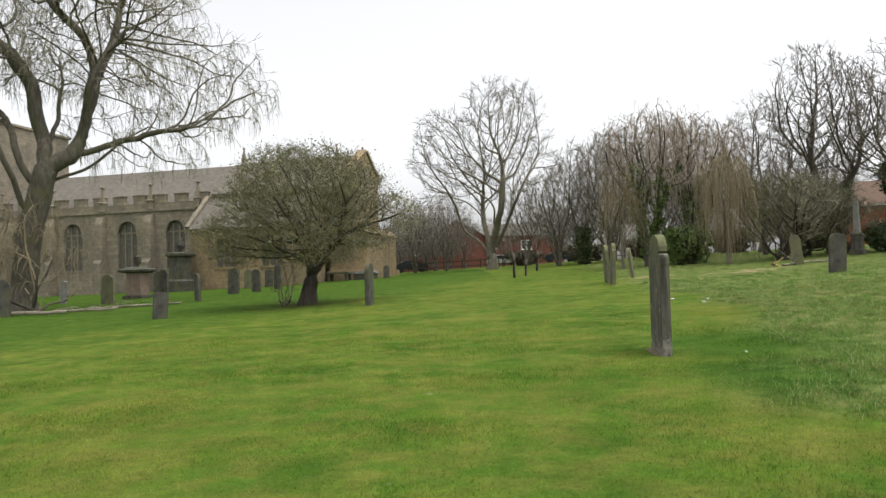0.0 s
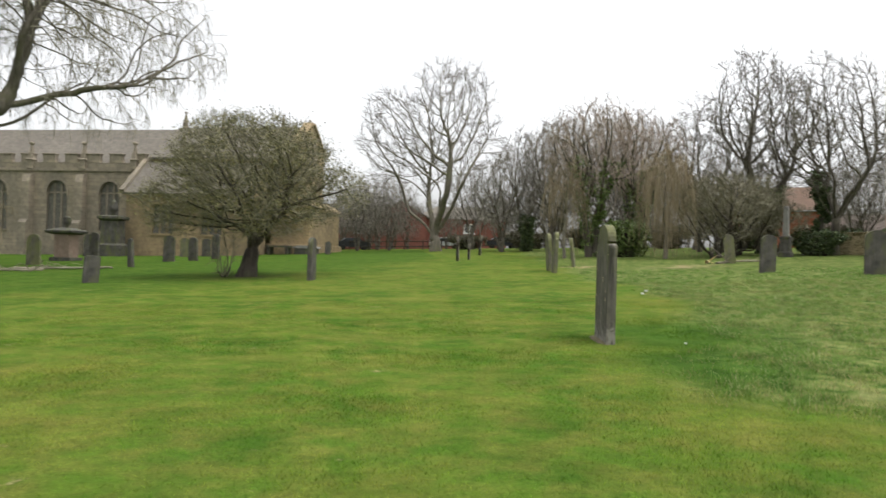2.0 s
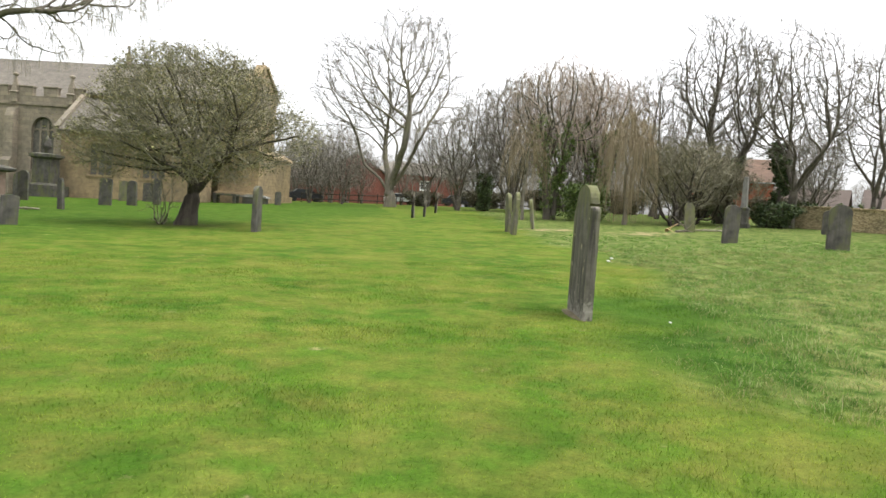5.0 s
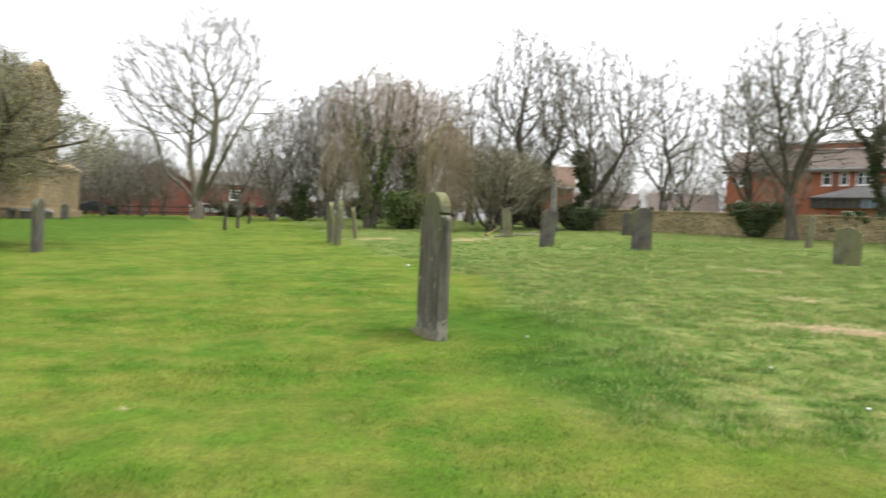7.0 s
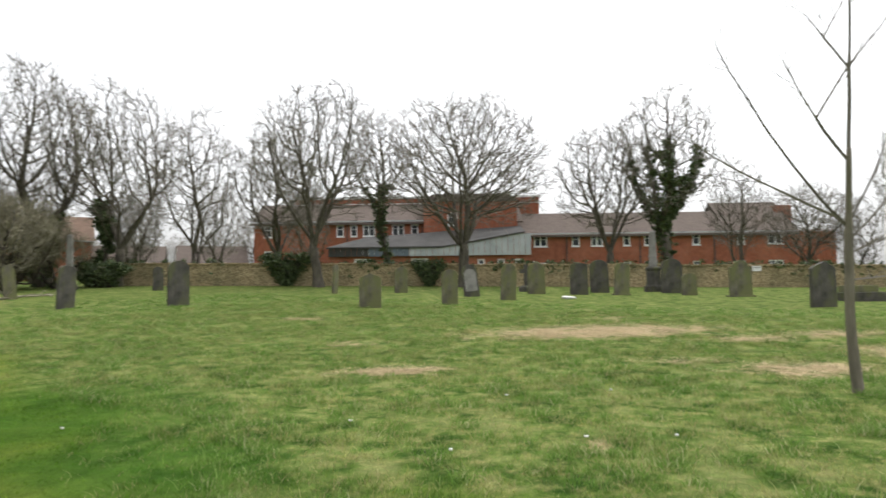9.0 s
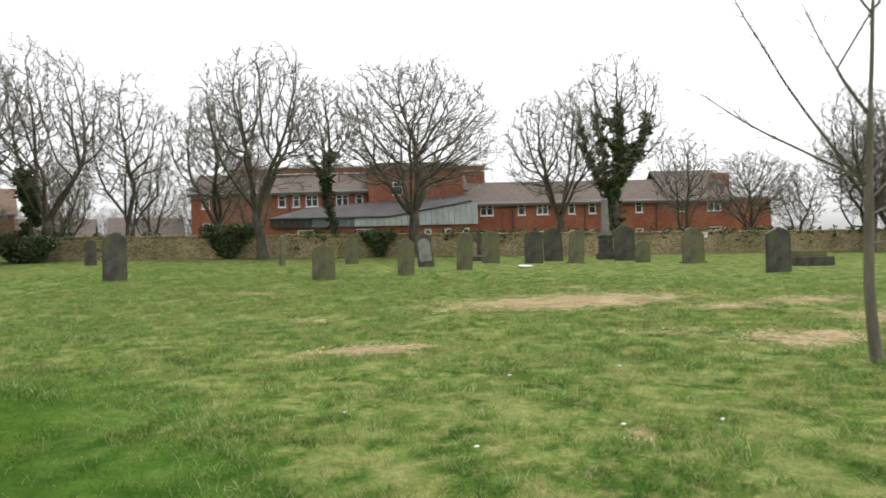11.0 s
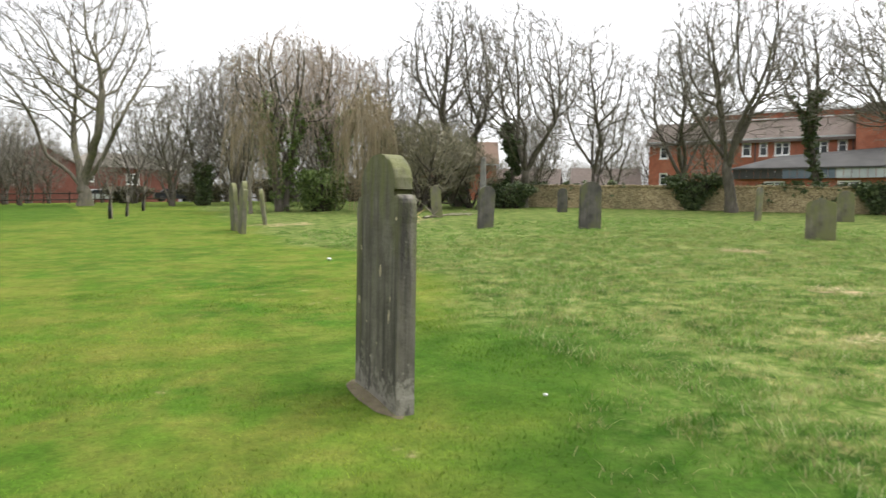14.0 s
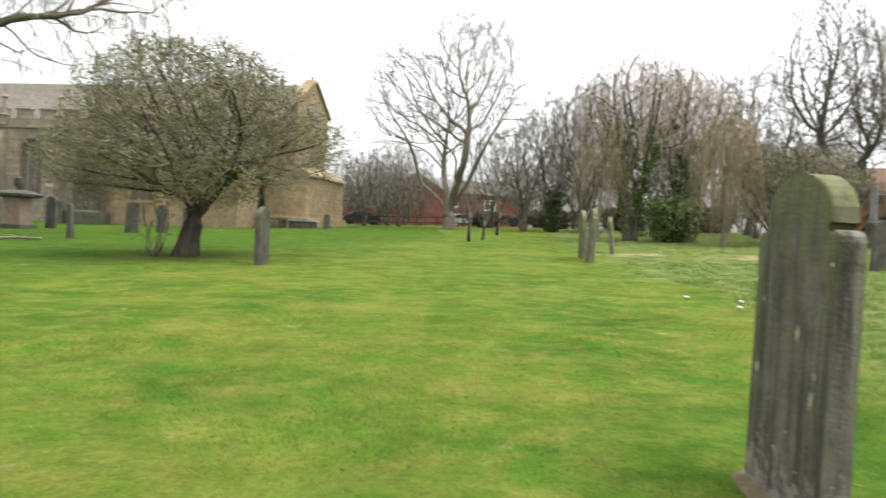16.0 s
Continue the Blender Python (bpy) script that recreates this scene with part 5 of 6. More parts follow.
    k = thing("chest_tomb", pose(x, y, height(x, y), 0, 0, VIEW), "low dark stepped grave block", "tomb")
    part("chest", boxes((-0.8, 0.8, -0.6, 0.6, -0.2, 0.35), bevel=0.03), STONE_DARK, k)
    part("lid", boxes((-0.6, 0.6, -0.42, 0.42, 0.352, 0.62), bevel=0.03), STONE_GREEN, k, "mossy top block")
    # fallen white slab
    x, y = 29.7, 14.0
    f = thing("fallen_slab", pose(x, y, height(x, y), 7, 3, VIEW), "pale broken slab lying flat on the grass", "gravestone")
    part("slab", prism([(-0.34, -0.22), (-0.08, -0.3), (0.3, -0.17), (0.25, 0.17), (-0.12, 0.28), (-0.28, 0.1)], -0.01, 0.05, 0.008), STONE_WHITE, f, "", pose(0, 0, 0.09, -90, 0, 0))
    # notice on the wall
    n, d = Vector((0.875, 0.485, 0)), Vector((0.485, -0.875, 0))
    c = n * 45.84 + d * 16.1
    s = thing("notice_board", pose(c.x, c.y, height(c.x, c.y) + 1.0, 0, 0, VIEW), "small white notice fixed to the wall", "sign")
    part("board", boxes((-0.28, 0.28, -0.02, 0.02, 0, 0.32), bevel=0.005), SIGN_WHITE, s)
    part("text_bar", boxes((-0.2, 0.2, -0.026, -0.021, 0.2, 0.24)), LEAD, s, "dark line of lettering")


build_monuments()


def fallen_branch(name, pts, r, mat, label, seed, twigs=8):
    rng = random.Random(seed)
    b = thing(name, pose(pts[0][0], pts[0][1], height(pts[0][0], pts[0][1])), label, "branch", "fallen branches")
    o = Vector((pts[0][0], pts[0][1], height(pts[0][0], pts[0][1])))
    line = []
    for i in range(len(pts) - 1):
        for k in range(4):
            f = k / 4
            x, y = pts[i][0] * (1 - f) + pts[i + 1][0] * f, pts[i][1] * (1 - f) + pts[i + 1][1] * f
            line.append((Vector((x, y, height(x, y) + r * 0.9 + rng.uniform(0, 0.04))) - o, r * (1 - 0.5 * (i + f) / len(pts))))
    v, f = tubes([line], 7)
    limb = part("limb", mesh_of("limb", v, f, mat, True), None, b)
    lines = []
    for _ in range(twigs):
        p, rr = rng.choice(line[2:])
        d = Vector((rng.gauss(0, 1), rng.gauss(0, 1), abs(rng.gauss(0.2, 0.5)))).normalized()
        l = rng.uniform(0.4, 1.5)
        q = p.copy()
        ln = []
        for k in range(5):
            ln.append((q.copy(), rr * 0.45 * (1 - k / 6)))
            d = (d + Vector((rng.gauss(0, 0.25), rng.gauss(0, 0.25), rng.gauss(-0.1, 0.2)))).normalized()
            q = q + d * l / 4
        lines.append(ln)
    if lines:
        v, f = tubes(lines, 4)
        part("twigs", mesh_of("twigs", v, f, mat, True), None, b)


fallen_branch("fallen_log", [(-22.5, 33.6), (-21.0, 33.0), (-19.0, 32.5), (-17.2, 32.2)], 0.12, BARE_WOOD, "pale barkless trunk lying on the grass", 1, 3)
fallen_branch("fallen_branch", [(-18.0, 35.2), (-16.8, 35.5), (-15.0, 36.3), (-13.6, 36.6)], 0.07, BARE_WOOD, "pale broken branch lying on the grass", 2, 14)
fallen_branch("fallen_branch", [(-19.2, 34.3), (-17.4, 34.0), (-15.9, 34.6)], 0.06, BARE_WOOD, "grey broken branch lying on the grass", 3, 12)
fallen_branch("fallen_branch", [(16.4, 34.4), (17.0, 35.0), (18.6, 35.6), (20.2, 35.8)], 0.06, BARE_WOOD, "pale broken branch by the leaning headstone", 4, 12)
fallen_branch("fallen_branch", [(16.0, 34.6), (16.2, 34.9), (16.4, 35.3)], 0.09, SPLIT_WOOD, "freshly split yellow branch on the grass", 5, 2)


def scattered(x, y, r, mat, label, name="pebble"):
    bm = bmesh.new()
    bmesh.ops.create_icosphere(bm, subdivisions=2, radius=r)
    for v in bm.verts:
        v.co *= 1 + 0.35 * noise.noise(v.co * 30 + Vector((x, y, 0)))
        v.co.z *= 0.55
    ob = part(name, bm, mat, None, "", pose(x, y, height(x, y) + r * 0.3 + 0.03, 0, 0, x * 50))
    tagged(ob, label, "litter", "scraps in the grass")


for x, y in ((5.35, 6.45), (6.3, 5.6), (7.9, 7.1), (5.9, 7.9), (4.35, 10.2), (6.7, 4.9), (8.8, 6.1), (6.6, 20.6), (7.4, 20.0), (7.0, 19.2)):
    scattered(x, y, 0.02 if y < 15 else 0.05, STONE_WHITE, "small white scrap lying in the grass")


# ---- church ----
LEADED = plain_mat("dull_leaded_glass", (0.075, 0.07, 0.06), (0.15, 0.14, 0.118), 4, 0.6)


def gothic_window(parent, x, y, sill, w, h, rise, lights, stone, square=False):
    """Stone-mullioned window set into its wall, with leaded panes."""
    outline = arch(w, h, rise, 6) if not square else [(-w / 2, h), (w / 2, h)]
    bm = bmesh.new()
    hood = [(px * 1.14, pz + 0.10) for px, pz in outline]
    for (ax, az), (bx, bz), (cx, cz), (dx, dz) in zip(outline, outline[1:], hood[1:], hood):
        prism([(ax, az), (bx, bz), (cx, cz), (dx, dz)], -0.08, 0.05, 0, bm)
    for i in range(1, lights):
        c = -w / 2 + w * i / lights
        top = h - (rise * (abs(c) / (w / 2)) ** 1.6 if not square else 0) - 0.03
        prism([(c - 0.07, 0), (c + 0.07, 0), (c + 0.07, top), (c - 0.07, top)], 0.16, 0.32, 0, bm)
    if not square:
        for i in range(lights):
            c = -w / 2 + w * (i + 0.5) / lights
            q = w / lights / 2
            s = h - rise - 0.05
            pts = arch(2 * q, q * 1.2, q * 1.1, 3)
            for (ax, az), (bx, bz) in zip(pts, pts[1:]):
                prism([(c + ax, s + az), (c + bx, s + bz), (c + bx, s + bz + 0.12), (c + ax, s + az + 0.12)], 0.165, 0.315, 0, bm)
    prism([(-w / 2 - 0.12, -0.16), (w / 2 + 0.12, -0.16), (w / 2 + 0.12, 0), (-w / 2 - 0.12, 0)], -0.1, 0.3, 0, bm)
    win = part("window", bm, stone, parent, "stone mullioned window", pose(x, y, sill))
    pane = [(-w / 2, 0)] + outline + [(w / 2, 0)]
    part("pane", prism(pane, 0.24, 0.26), LEADED, win, "dark leaded glass")


def gable_roof(x0, x1, y0, y1, eave, ridge, over=0.25, thick=0.18):
    """A pitched roof along x."""
    ym = (y0 + y1) / 2
    s = (ridge - eave) / (ym - y0)
    pts = [(y0 - over, eave - over * s), (ym, ridge), (y1 + over, eave - over * s), (y1 + over, eave - over * s - thick), (ym, ridge - thick), (y0 - over, eave - over * s - thick)]
    bm = bmesh.new()
    a = [bm.verts.new((x0, y, z)) for y, z in pts]
    b = [bm.verts.new((x1, y, z)) for y, z in pts]
    for i in range(6):
        bm.faces.new((a[i], b[i], b[(i + 1) % 6], a[(i + 1) % 6]))
    for q in (a, b):
        bm.faces.new((q[0], q[1], q[4], q[5]))
        bm.faces.new((q[1], q[2], q[3], q[4]))
    return bm


def finial(parent, x, y, z, h, mat, label="stone pinnacle"):
    w = h * 0.085
    part("pinnacle", tapered([(0, w * 1.3, w * 1.3), (h * 0.3, w * 1.3, w * 1.3), (h * 0.33, w * 1.7, w * 1.7), (h * 0.38, w * 1.1, w * 1.1), (h * 0.86, w * 0.3, w * 0.3), (h * 0.9, w * 0.8, w * 0.8), (h * 0.95, w * 0.8, w * 0.8), (h, 0.01, 0.01)]), mat, parent, label, pose(x, y, z))


def build_church():
    c = thing("church", pose(-7.5, 65.5, 0, 0, 0, -13.65), "old stone parish church with a golden chapel and sooty nave", "church")
    # nave: sooty south wall with pointed windows and a battlemented parapet
    ops = [(-34.4, 2.9, 2.1, 4.5, 1.5), (-22.2, 2.9, 2.1, 4.5, 1.5), (-28.3, 2.9, 2.1, 4.5, 1.5), (-17.0, 2.9, 2.0, 4.4, 1.4)]
    part("nave_wall", pierced_wall(-38, -13.3, -2, 8.2, 0.7, ops), NAVE_STONE, c, "sooty grey ashlar wall", pose(0, -5, 0))
    for x, s, w, h, r in ops:
        gothic_window(c, x, -5, s, w, h, r, 3, NAVE_STONE)
    part("nave_end_wall", boxes((-13.3, -12.7, -5, 5, -2, 9.5)), NAVE_STONE, c)
    part("nave_back_wall", boxes((-38, -12.7, 5, 5.6, -2, 9.0)), NAVE_STONE, c)
    part("string_course", boxes((-38, -13.2, -5.14, -4.9, 8.2, 8.42), bevel=0.03), NAVE_STONE, c, "projecting string course")
    part("parapet", boxes((-38, -13.2, -5.02, -4.6, 8.42, 9.0)), NAVE_STONE, c)
    mer = boxes((-0.62, 0.62, -0.22, 0.22, 0, 0.72), (-0.7, 0.7, -0.28, 0.28, 0.722, 0.84), bevel=0.02)
    mme = bpy.data.meshes.new("merlon")
    mer.to_mesh(mme)
    mer.free()
    mme.materials.append(NAVE_STONE)
    for i in range(11):
        part("merlon", mme, None, c, "", pose(-36.44 + i * 2.22, -4.8, 9.0))
    for x in (-36.6, -30.6, -24.9, -19.6, -14.6):
        part("buttress", tapered([(-2, 0.42, 0.75), (3.5, 0.42, 0.75), (3.8, 0.42, 0.5), (7.2, 0.38, 0.45), (7.9, 0.36, 0.2)]), NAVE_STONE, c, "stepped stone buttress", pose(x, -5.2, 0))
        finial(c, x, -5.0, 8.42, 2.5, NAVE_STONE)
    part("nave_roof", gable_roof(-38, -12.5, -4.4, 5.6, 9.0, 13.0, 0.0), SLATE, c, "weathered slate roof")
    # tower
    part("tower", boxes((-48, -38, -5.2, 5.2, -2, 18.2), bevel=0.05), NAVE_STONE, c, "square stone tower")
    part("tower_cornice", boxes((-48.2, -37.8, -5.4, 5.4, 18.2, 18.5), bevel=0.05), NAVE_STONE, c)
    for i in range(5):
        part("merlon", mme, None, c, "", pose(-47.2 + i * 2.1, -5.0, 18.5))
    for x in (-47.6, -38.3):
        finial(c, x, -4.9, 18.5, 2.6, NAVE_STONE)
    # chancel
    part("chancel_wall", boxes((-13, -2.4, -5, -4.4, -2, 9.6), (-2.398, -0.6, -3.25, -2.6, -2, 11.0)), CHAPEL_STONE, c, "golden sandstone wall")
    part("chancel_back_wall", boxes((-13, -0.6, 2.6, 3.25, -2, 11.0)), CHAPEL_STONE, c)
    bm = bmesh.new()
    pts = [(-3.25, -2), (3.25, -2), (3.25, 11.0), (0, 13.25), (-3.25, 11.0)]
    a = [bm.verts.new((-0.6, y, z)) for y, z in pts]
    b = [bm.verts.new((0, y, z)) for y, z in pts]
    bm.faces.new(a)
    bm.faces.new(b[::-1])
    for i in range(5):
        bm.faces.new((a[i], b[i], b[(i + 1) % 5], a[(i + 1) % 5]))
    part("gable_wall", bm, CHAPEL_STONE, c, "golden sandstone east gable")
    for sy in (-1, 1):
        cop = boxes((-0.75, 0.15, -0.2, 4.05, 0, 0.28), bevel=0.03)
        part("gable_coping", cop, CHAPEL_STONE, c, "raised stone coping", pose(0, 3.42 * sy, 10.92, math.degrees(math.atan2(2.35, 3.25)), 0, 0) if sy < 0 else pose(-0.6, 3.42, 10.92, math.degrees(math.atan2(2.35, 3.25)), 0, 180))
    part("finial", tapered([(0, 0.12, 0.12), (0.3, 0.06, 0.06), (0.36, 0.11, 0.11), (0.5, 0.02, 0.02)]), NAVE_STONE, c, "stone apex finial", pose(-0.3, 0, 13.35))
    gx = part("east_window_hood", prism([(px, pz) for px, pz in arch(3.4, 3.4, 2.0, 6)] + [(1.5, 0.2), (-1.5, 0.2)], 0.0, 0.06), NAVE_STONE, c, "recessed pointed east window", pose(0.07, 0, 8.4, 0, 0, 90))
    part("chancel_roof", gable_roof(-13, -0.55, -5.1, 5.1, 9.65, 13.1, 0.2), SLATE, c, "weathered slate roof")
    for x in (-2.9, -8.9, -12.7):
        finial(c, x, 0, 12.95, 1.35 if x > -12 else 1.7, NAVE_STONE, "small ridge finial")
    part("lower_east_wall", boxes((-2.2, 1.3, -3.7, 4.6, -2, 5.4), bevel=0.04), CHAPEL_STONE, c, "golden stone lower wall")
    part("lower_east_coping", prism([(-2.3, 5.4), (1.45, 5.4), (1.4, 5.6), (0.2, 6.3), (-2.3, 6.3)], -3.8, 4.7, 0.02), CHAPEL_STONE, c, "sloping stone coping")
    part("plinth_course", boxes((-2.4, 1.55, -3.95, 4.8, -2, 2.2), bevel=0.06), CHAPEL_STONE, c, "projecting plinth course")
    part("downpipe", turned([(0.8, 0.07), (9.0, 0.07)], 8), LEAD, c, "dark cast-iron downpipe", pose(-2.6, -4.1, 0))
    # chapel with lean-to roof
    ops = [(-9.95, 2.75, 1.9, 2.4, 0), (-5.6, 2.75, 1.9, 2.0, 0)]
    part("chapel_wall", pierced_wall(-13.3, -2.2, -2, 5.9, 0.6, ops), CHAPEL_STONE, c, "golden sandstone wall", pose(0, -8, 0))
    for x, s, w, h, r in ops:
        gothic_window(c, x, -8, s, w, h, 0, 3, CHAPEL_STONE, True)
    for x0, x1 in ((-13.3, -12.7), (-2.8, -2.2)):
        bm = bmesh.new()
        pts = [(-7.4, -2), (-5.0, -2), (-5.0, 8.5), (-7.4, 6.4)]
        a = [bm.verts.new((x0, y, z)) for y, z in pts]
        b = [bm.verts.new((x1, y, z)) for y, z in pts]
        bm.faces.new(a)
        bm.faces.new(b[::-1])
        for i in range(4):
            bm.faces.new((a[i], b[i], b[(i + 1) % 4], a[(i + 1) % 4]))
        part("chapel_end_wall", bm, CHAPEL_STONE, c)
    part("chapel_cornice", boxes((-13.5, -2.0, -8.15, -7.4, 5.9, 6.12), bevel=0.03), CHAPEL_STONE, c, "projecting eaves course")
    rf = bmesh.new()
    pts = [(-8.3, 6.1), (-4.9, 9.2), (-4.9, 9.0), (-8.25, 5.98)]
    a = [rf.verts.new((-13.5, y, z)) for y, z in pts]
    b = [rf.verts.new((-2.0, y, z)) for y, z in pts]
    rf.faces.new(a)
    rf.faces.new(b[::-1])
    for i in range(4):
        rf.faces.new((a[i], b[i], b[(i + 1) % 4], a[(i + 1) % 4]))
    part("chapel_roof", rf, SLATE, c, "lean-to slate roof")
    part("valley_coping", boxes((-13.75, -13.35, -8.2, -3.7, 0, 0.25)), NAVE_STONE, c, "stone verge", pose(0, 0, 0) @ Matrix.Translation((0, -8.2, 6.15)) @ Matrix.Rotation(math.atan2(3.1, 3.4), 4, 'X') @ Matrix.Translation((0, 8.2, 0)))


build_church()


# ---- brick buildings ----
def build_flats():
    """Long red brick building beyond the wall; its own x runs along the facade, y away from the churchyard."""
    o = Vector((0.875, 0.485, 0)) * 78 + Vector((0.485, -0.875, 0)) * FLAT_START
    turn = math.degrees(math.atan2(-0.875, 0.485))
    b = thing("brick_building", pose(o.x, o.y, 0, 0, 0, turn), "long red brick building with brown tiled roofs and white windows", "building")
    up = [(1.5, 0.85), (9.4, 0.85), (10.9, 0.75), (12.55, 1.35), (15.75, 1.35), (17.55, 0.8)]
    lo = [(1.5, 0.85), (9.4, 0.85), (12.5, 1.3), (15.8, 1.3)]
    for name, x0, x1, z0, z1, wins, sill, h, y in (("left_wall_upper", 0, 18.5, 6.9, 9.75, up, 8.05, 1.3, 0), ("left_wall_lower", 0, 18.5, 1.0, 6.896, lo, 5.3, 1.3, 0)):
        part("wall", pierced_wall(x0, x1, z0, z1, 0.3, [(x, sill, w, h, 0) for x, w in wins]), RED_BRICK, b, "red brick wall", pose(0, y, 0))
        for x, w in wins:
            house_window(b, x, sill, w, h, y + 0.1, 2 if w > 1 else 1)
    part("wall", boxes((0, 0.3, 0.3, 9, 1, 9.75)), RED_BRICK, b)
    part("fascia", boxes((-0.3, 18.5, -0.45, -0.3, 9.62, 9.74)), CLADDING, b, "white eaves board")
    part("roof", gable_roof(-0.3, 29.3, 0, 9, 9.75, 12.2, 0.45), TILE_BROWN, b, "brown tiled roof")
    part("upper_block", boxes((3.5, 31.7, 4.2, 11.5, 9.0, 12.75)), RED_BRICK, b, "red brick upper storey behind the roof")
    part("coping", boxes((3.3, 31.9, 4.05, 11.6, 12.75, 12.95)), WHITE, b, "pale parapet coping")
    part("band", boxes((3.45, 31.75, 4.12, 4.196, 12.1, 12.2)), WHITE, b, "white band")
    # brick cross wing
    ops = [(21.7, 9.0, 1.1, 1.45, 0)]
    part("wall", pierced_wall(18.6, 28.6, 1.0, 11.6, 0.3, ops), RED_BRICK, b, "red brick cross wing", pose(0, -1.2, 0))
    house_window(b, 21.7, 9.0, 1.1, 1.45, -1.1, 1)
    part("wall", boxes((18.6, 18.9, -0.9, 4.2, 1, 11.6)), RED_BRICK, b)
    part("wall", boxes((28.3, 28.6, -0.9, 4.2, 1, 11.6)), RED_BRICK, b)
    part("roof", prism([(18.3, 11.6), (28.9, 11.6), (27.6, 12.4), (19.6, 12.4)], -1.5, 4.1), TILE_BROWN, b, "low hipped roof")
    # lower right wing
    xs = ((31.2, 1.45), (35.0, 0.85), (37.3, 1.3), (40.5, 0.8), (42.8, 0.85), (48.0, 0.85), (52.8, 0.85), (56.5, 1.6))
    part("wall", pierced_wall(28.6, 63, 5.0, 8.1, 0.3, [(x, 6.65, w, 1.25, 0) for x, w in xs]), RED_BRICK, b, "red brick wall", pose(0, -0.4, 0))
    part("wall", pierced_wall(28.6, 63, 1.0, 4.996, 0.3, [(x, 3.95, w, 1.0, 0) for x, w in xs]), RED_BRICK, b, "red brick wall", pose(0, -0.4, 0))
    for x, w in xs:
        house_window(b, x, 6.65, w, 1.25, -0.3, 2 if w > 1 else 1)
        house_window(b, x, 3.95, w, 1.0, -0.3, 2 if w > 1 else 1)
    part("fascia", boxes((28.6, 63.2, -0.9, -0.75, 7.96, 8.08)), CLADDING, b, "white eaves board")
    part("roof", gable_roof(28.6, 51.4, -0.4, 8.6, 8.1, 10.8, 0.45), TILE_BROWN, b, "brown tiled roof")
    part("roof", gable_roof(51.4, 59.0, -0.4, 10.6, 8.1, 11.9, 0.45), TILE_BROWN, b, "higher brown tiled roof")
    part("chimney_block", boxes((58.2, 60.0, 3, 6, 8, 11.3), bevel=0.04), RED_BRICK, b, "red brick chimney block")
    part("wall", boxes((59.0, 63, -0.1, 8, 1, 8.2)), RED_BRICK, b)
    for x in (28.7, 34.0, 41.9, 49.9):
        part("downpipe", boxes((x - 0.05, x + 0.05, -0.52, -0.42, 2, 8.0)), LEAD, b, "dark downpipe")
    for x in (10.2, 18.4):
        part("downpipe", boxes((x - 0.05, x + 0.05, -0.12, -0.02, 2, 9.6)), LEAD, b, "dark downpipe")
    # low clad hall in front
    a = thing("clad_hall", pose(o.x, o.y, 0, 0, 0, turn), "low hall with grey sheet roof and blue-grey cladding", "building")
    ops = [(12.6, 4.55, 1.7, 0.75, 0), (18.3, 4.55, 1.7, 0.75, 0), (24.5, 4.55, 0.7, 0.6, 0), (26.5, 4.55, 0.7, 0.6, 0), (28.3, 4.55, 0.7, 0.6, 0)]
    part("wall", pierced_wall(9.3, 29.4, 1.0, 5.6, 0.3, ops), RED_BRICK, a, "red brick base", pose(0, -6, 0))
    for x, s, w, h, r in ops:
        house_window(a, x, s, w, h, -5.9, 2 if w > 1 else 1)
    x = 9.2
    k = 0
    while x < 29.0:
        w = 0.58
        lo = x < 20.6
        top = 6.35 if lo else 6.35 + (min(x, 28.2) - 20.6) * 0.17
        mat = FELT if x < 13.2 else (CLADDING_BLUE if x < 17.2 else CLADDING)
        part("cladding_panel", boxes((x, x + w - 0.04, -6.3 - 0.03 * (k % 2), -6.2, 5.5, top)), mat, a, "")
        x += w
        k += 1
    bm = bmesh.new()
    for quad in (((9.0, -6.45, 6.45), (20.6, -6.45, 6.45), (22.0, -1.3, 8.5), (12.5, -1.3, 7.9)), ((20.6, -6.45, 6.45), (28.9, -6.45, 7.85), (28.9, -1.3, 8.9), (22.0, -1.3, 8.5))):
        vs = [bm.verts.new(q) for q in quad] + [bm.verts.new((q[0], q[1], q[2] - 0.15)) for q in quad]
        bm.faces.new(vs[:4])
        bm.faces.new(vs[:3:-1])
        for i in range(4):
            bm.faces.new((vs[i], vs[4 + i], vs[4 + (i + 1) % 4], vs[(i + 1) % 4]))
    part("roof", bm, FELT, a, "shallow grey sheet roof")


FLAT_START = -24.4
build_flats()


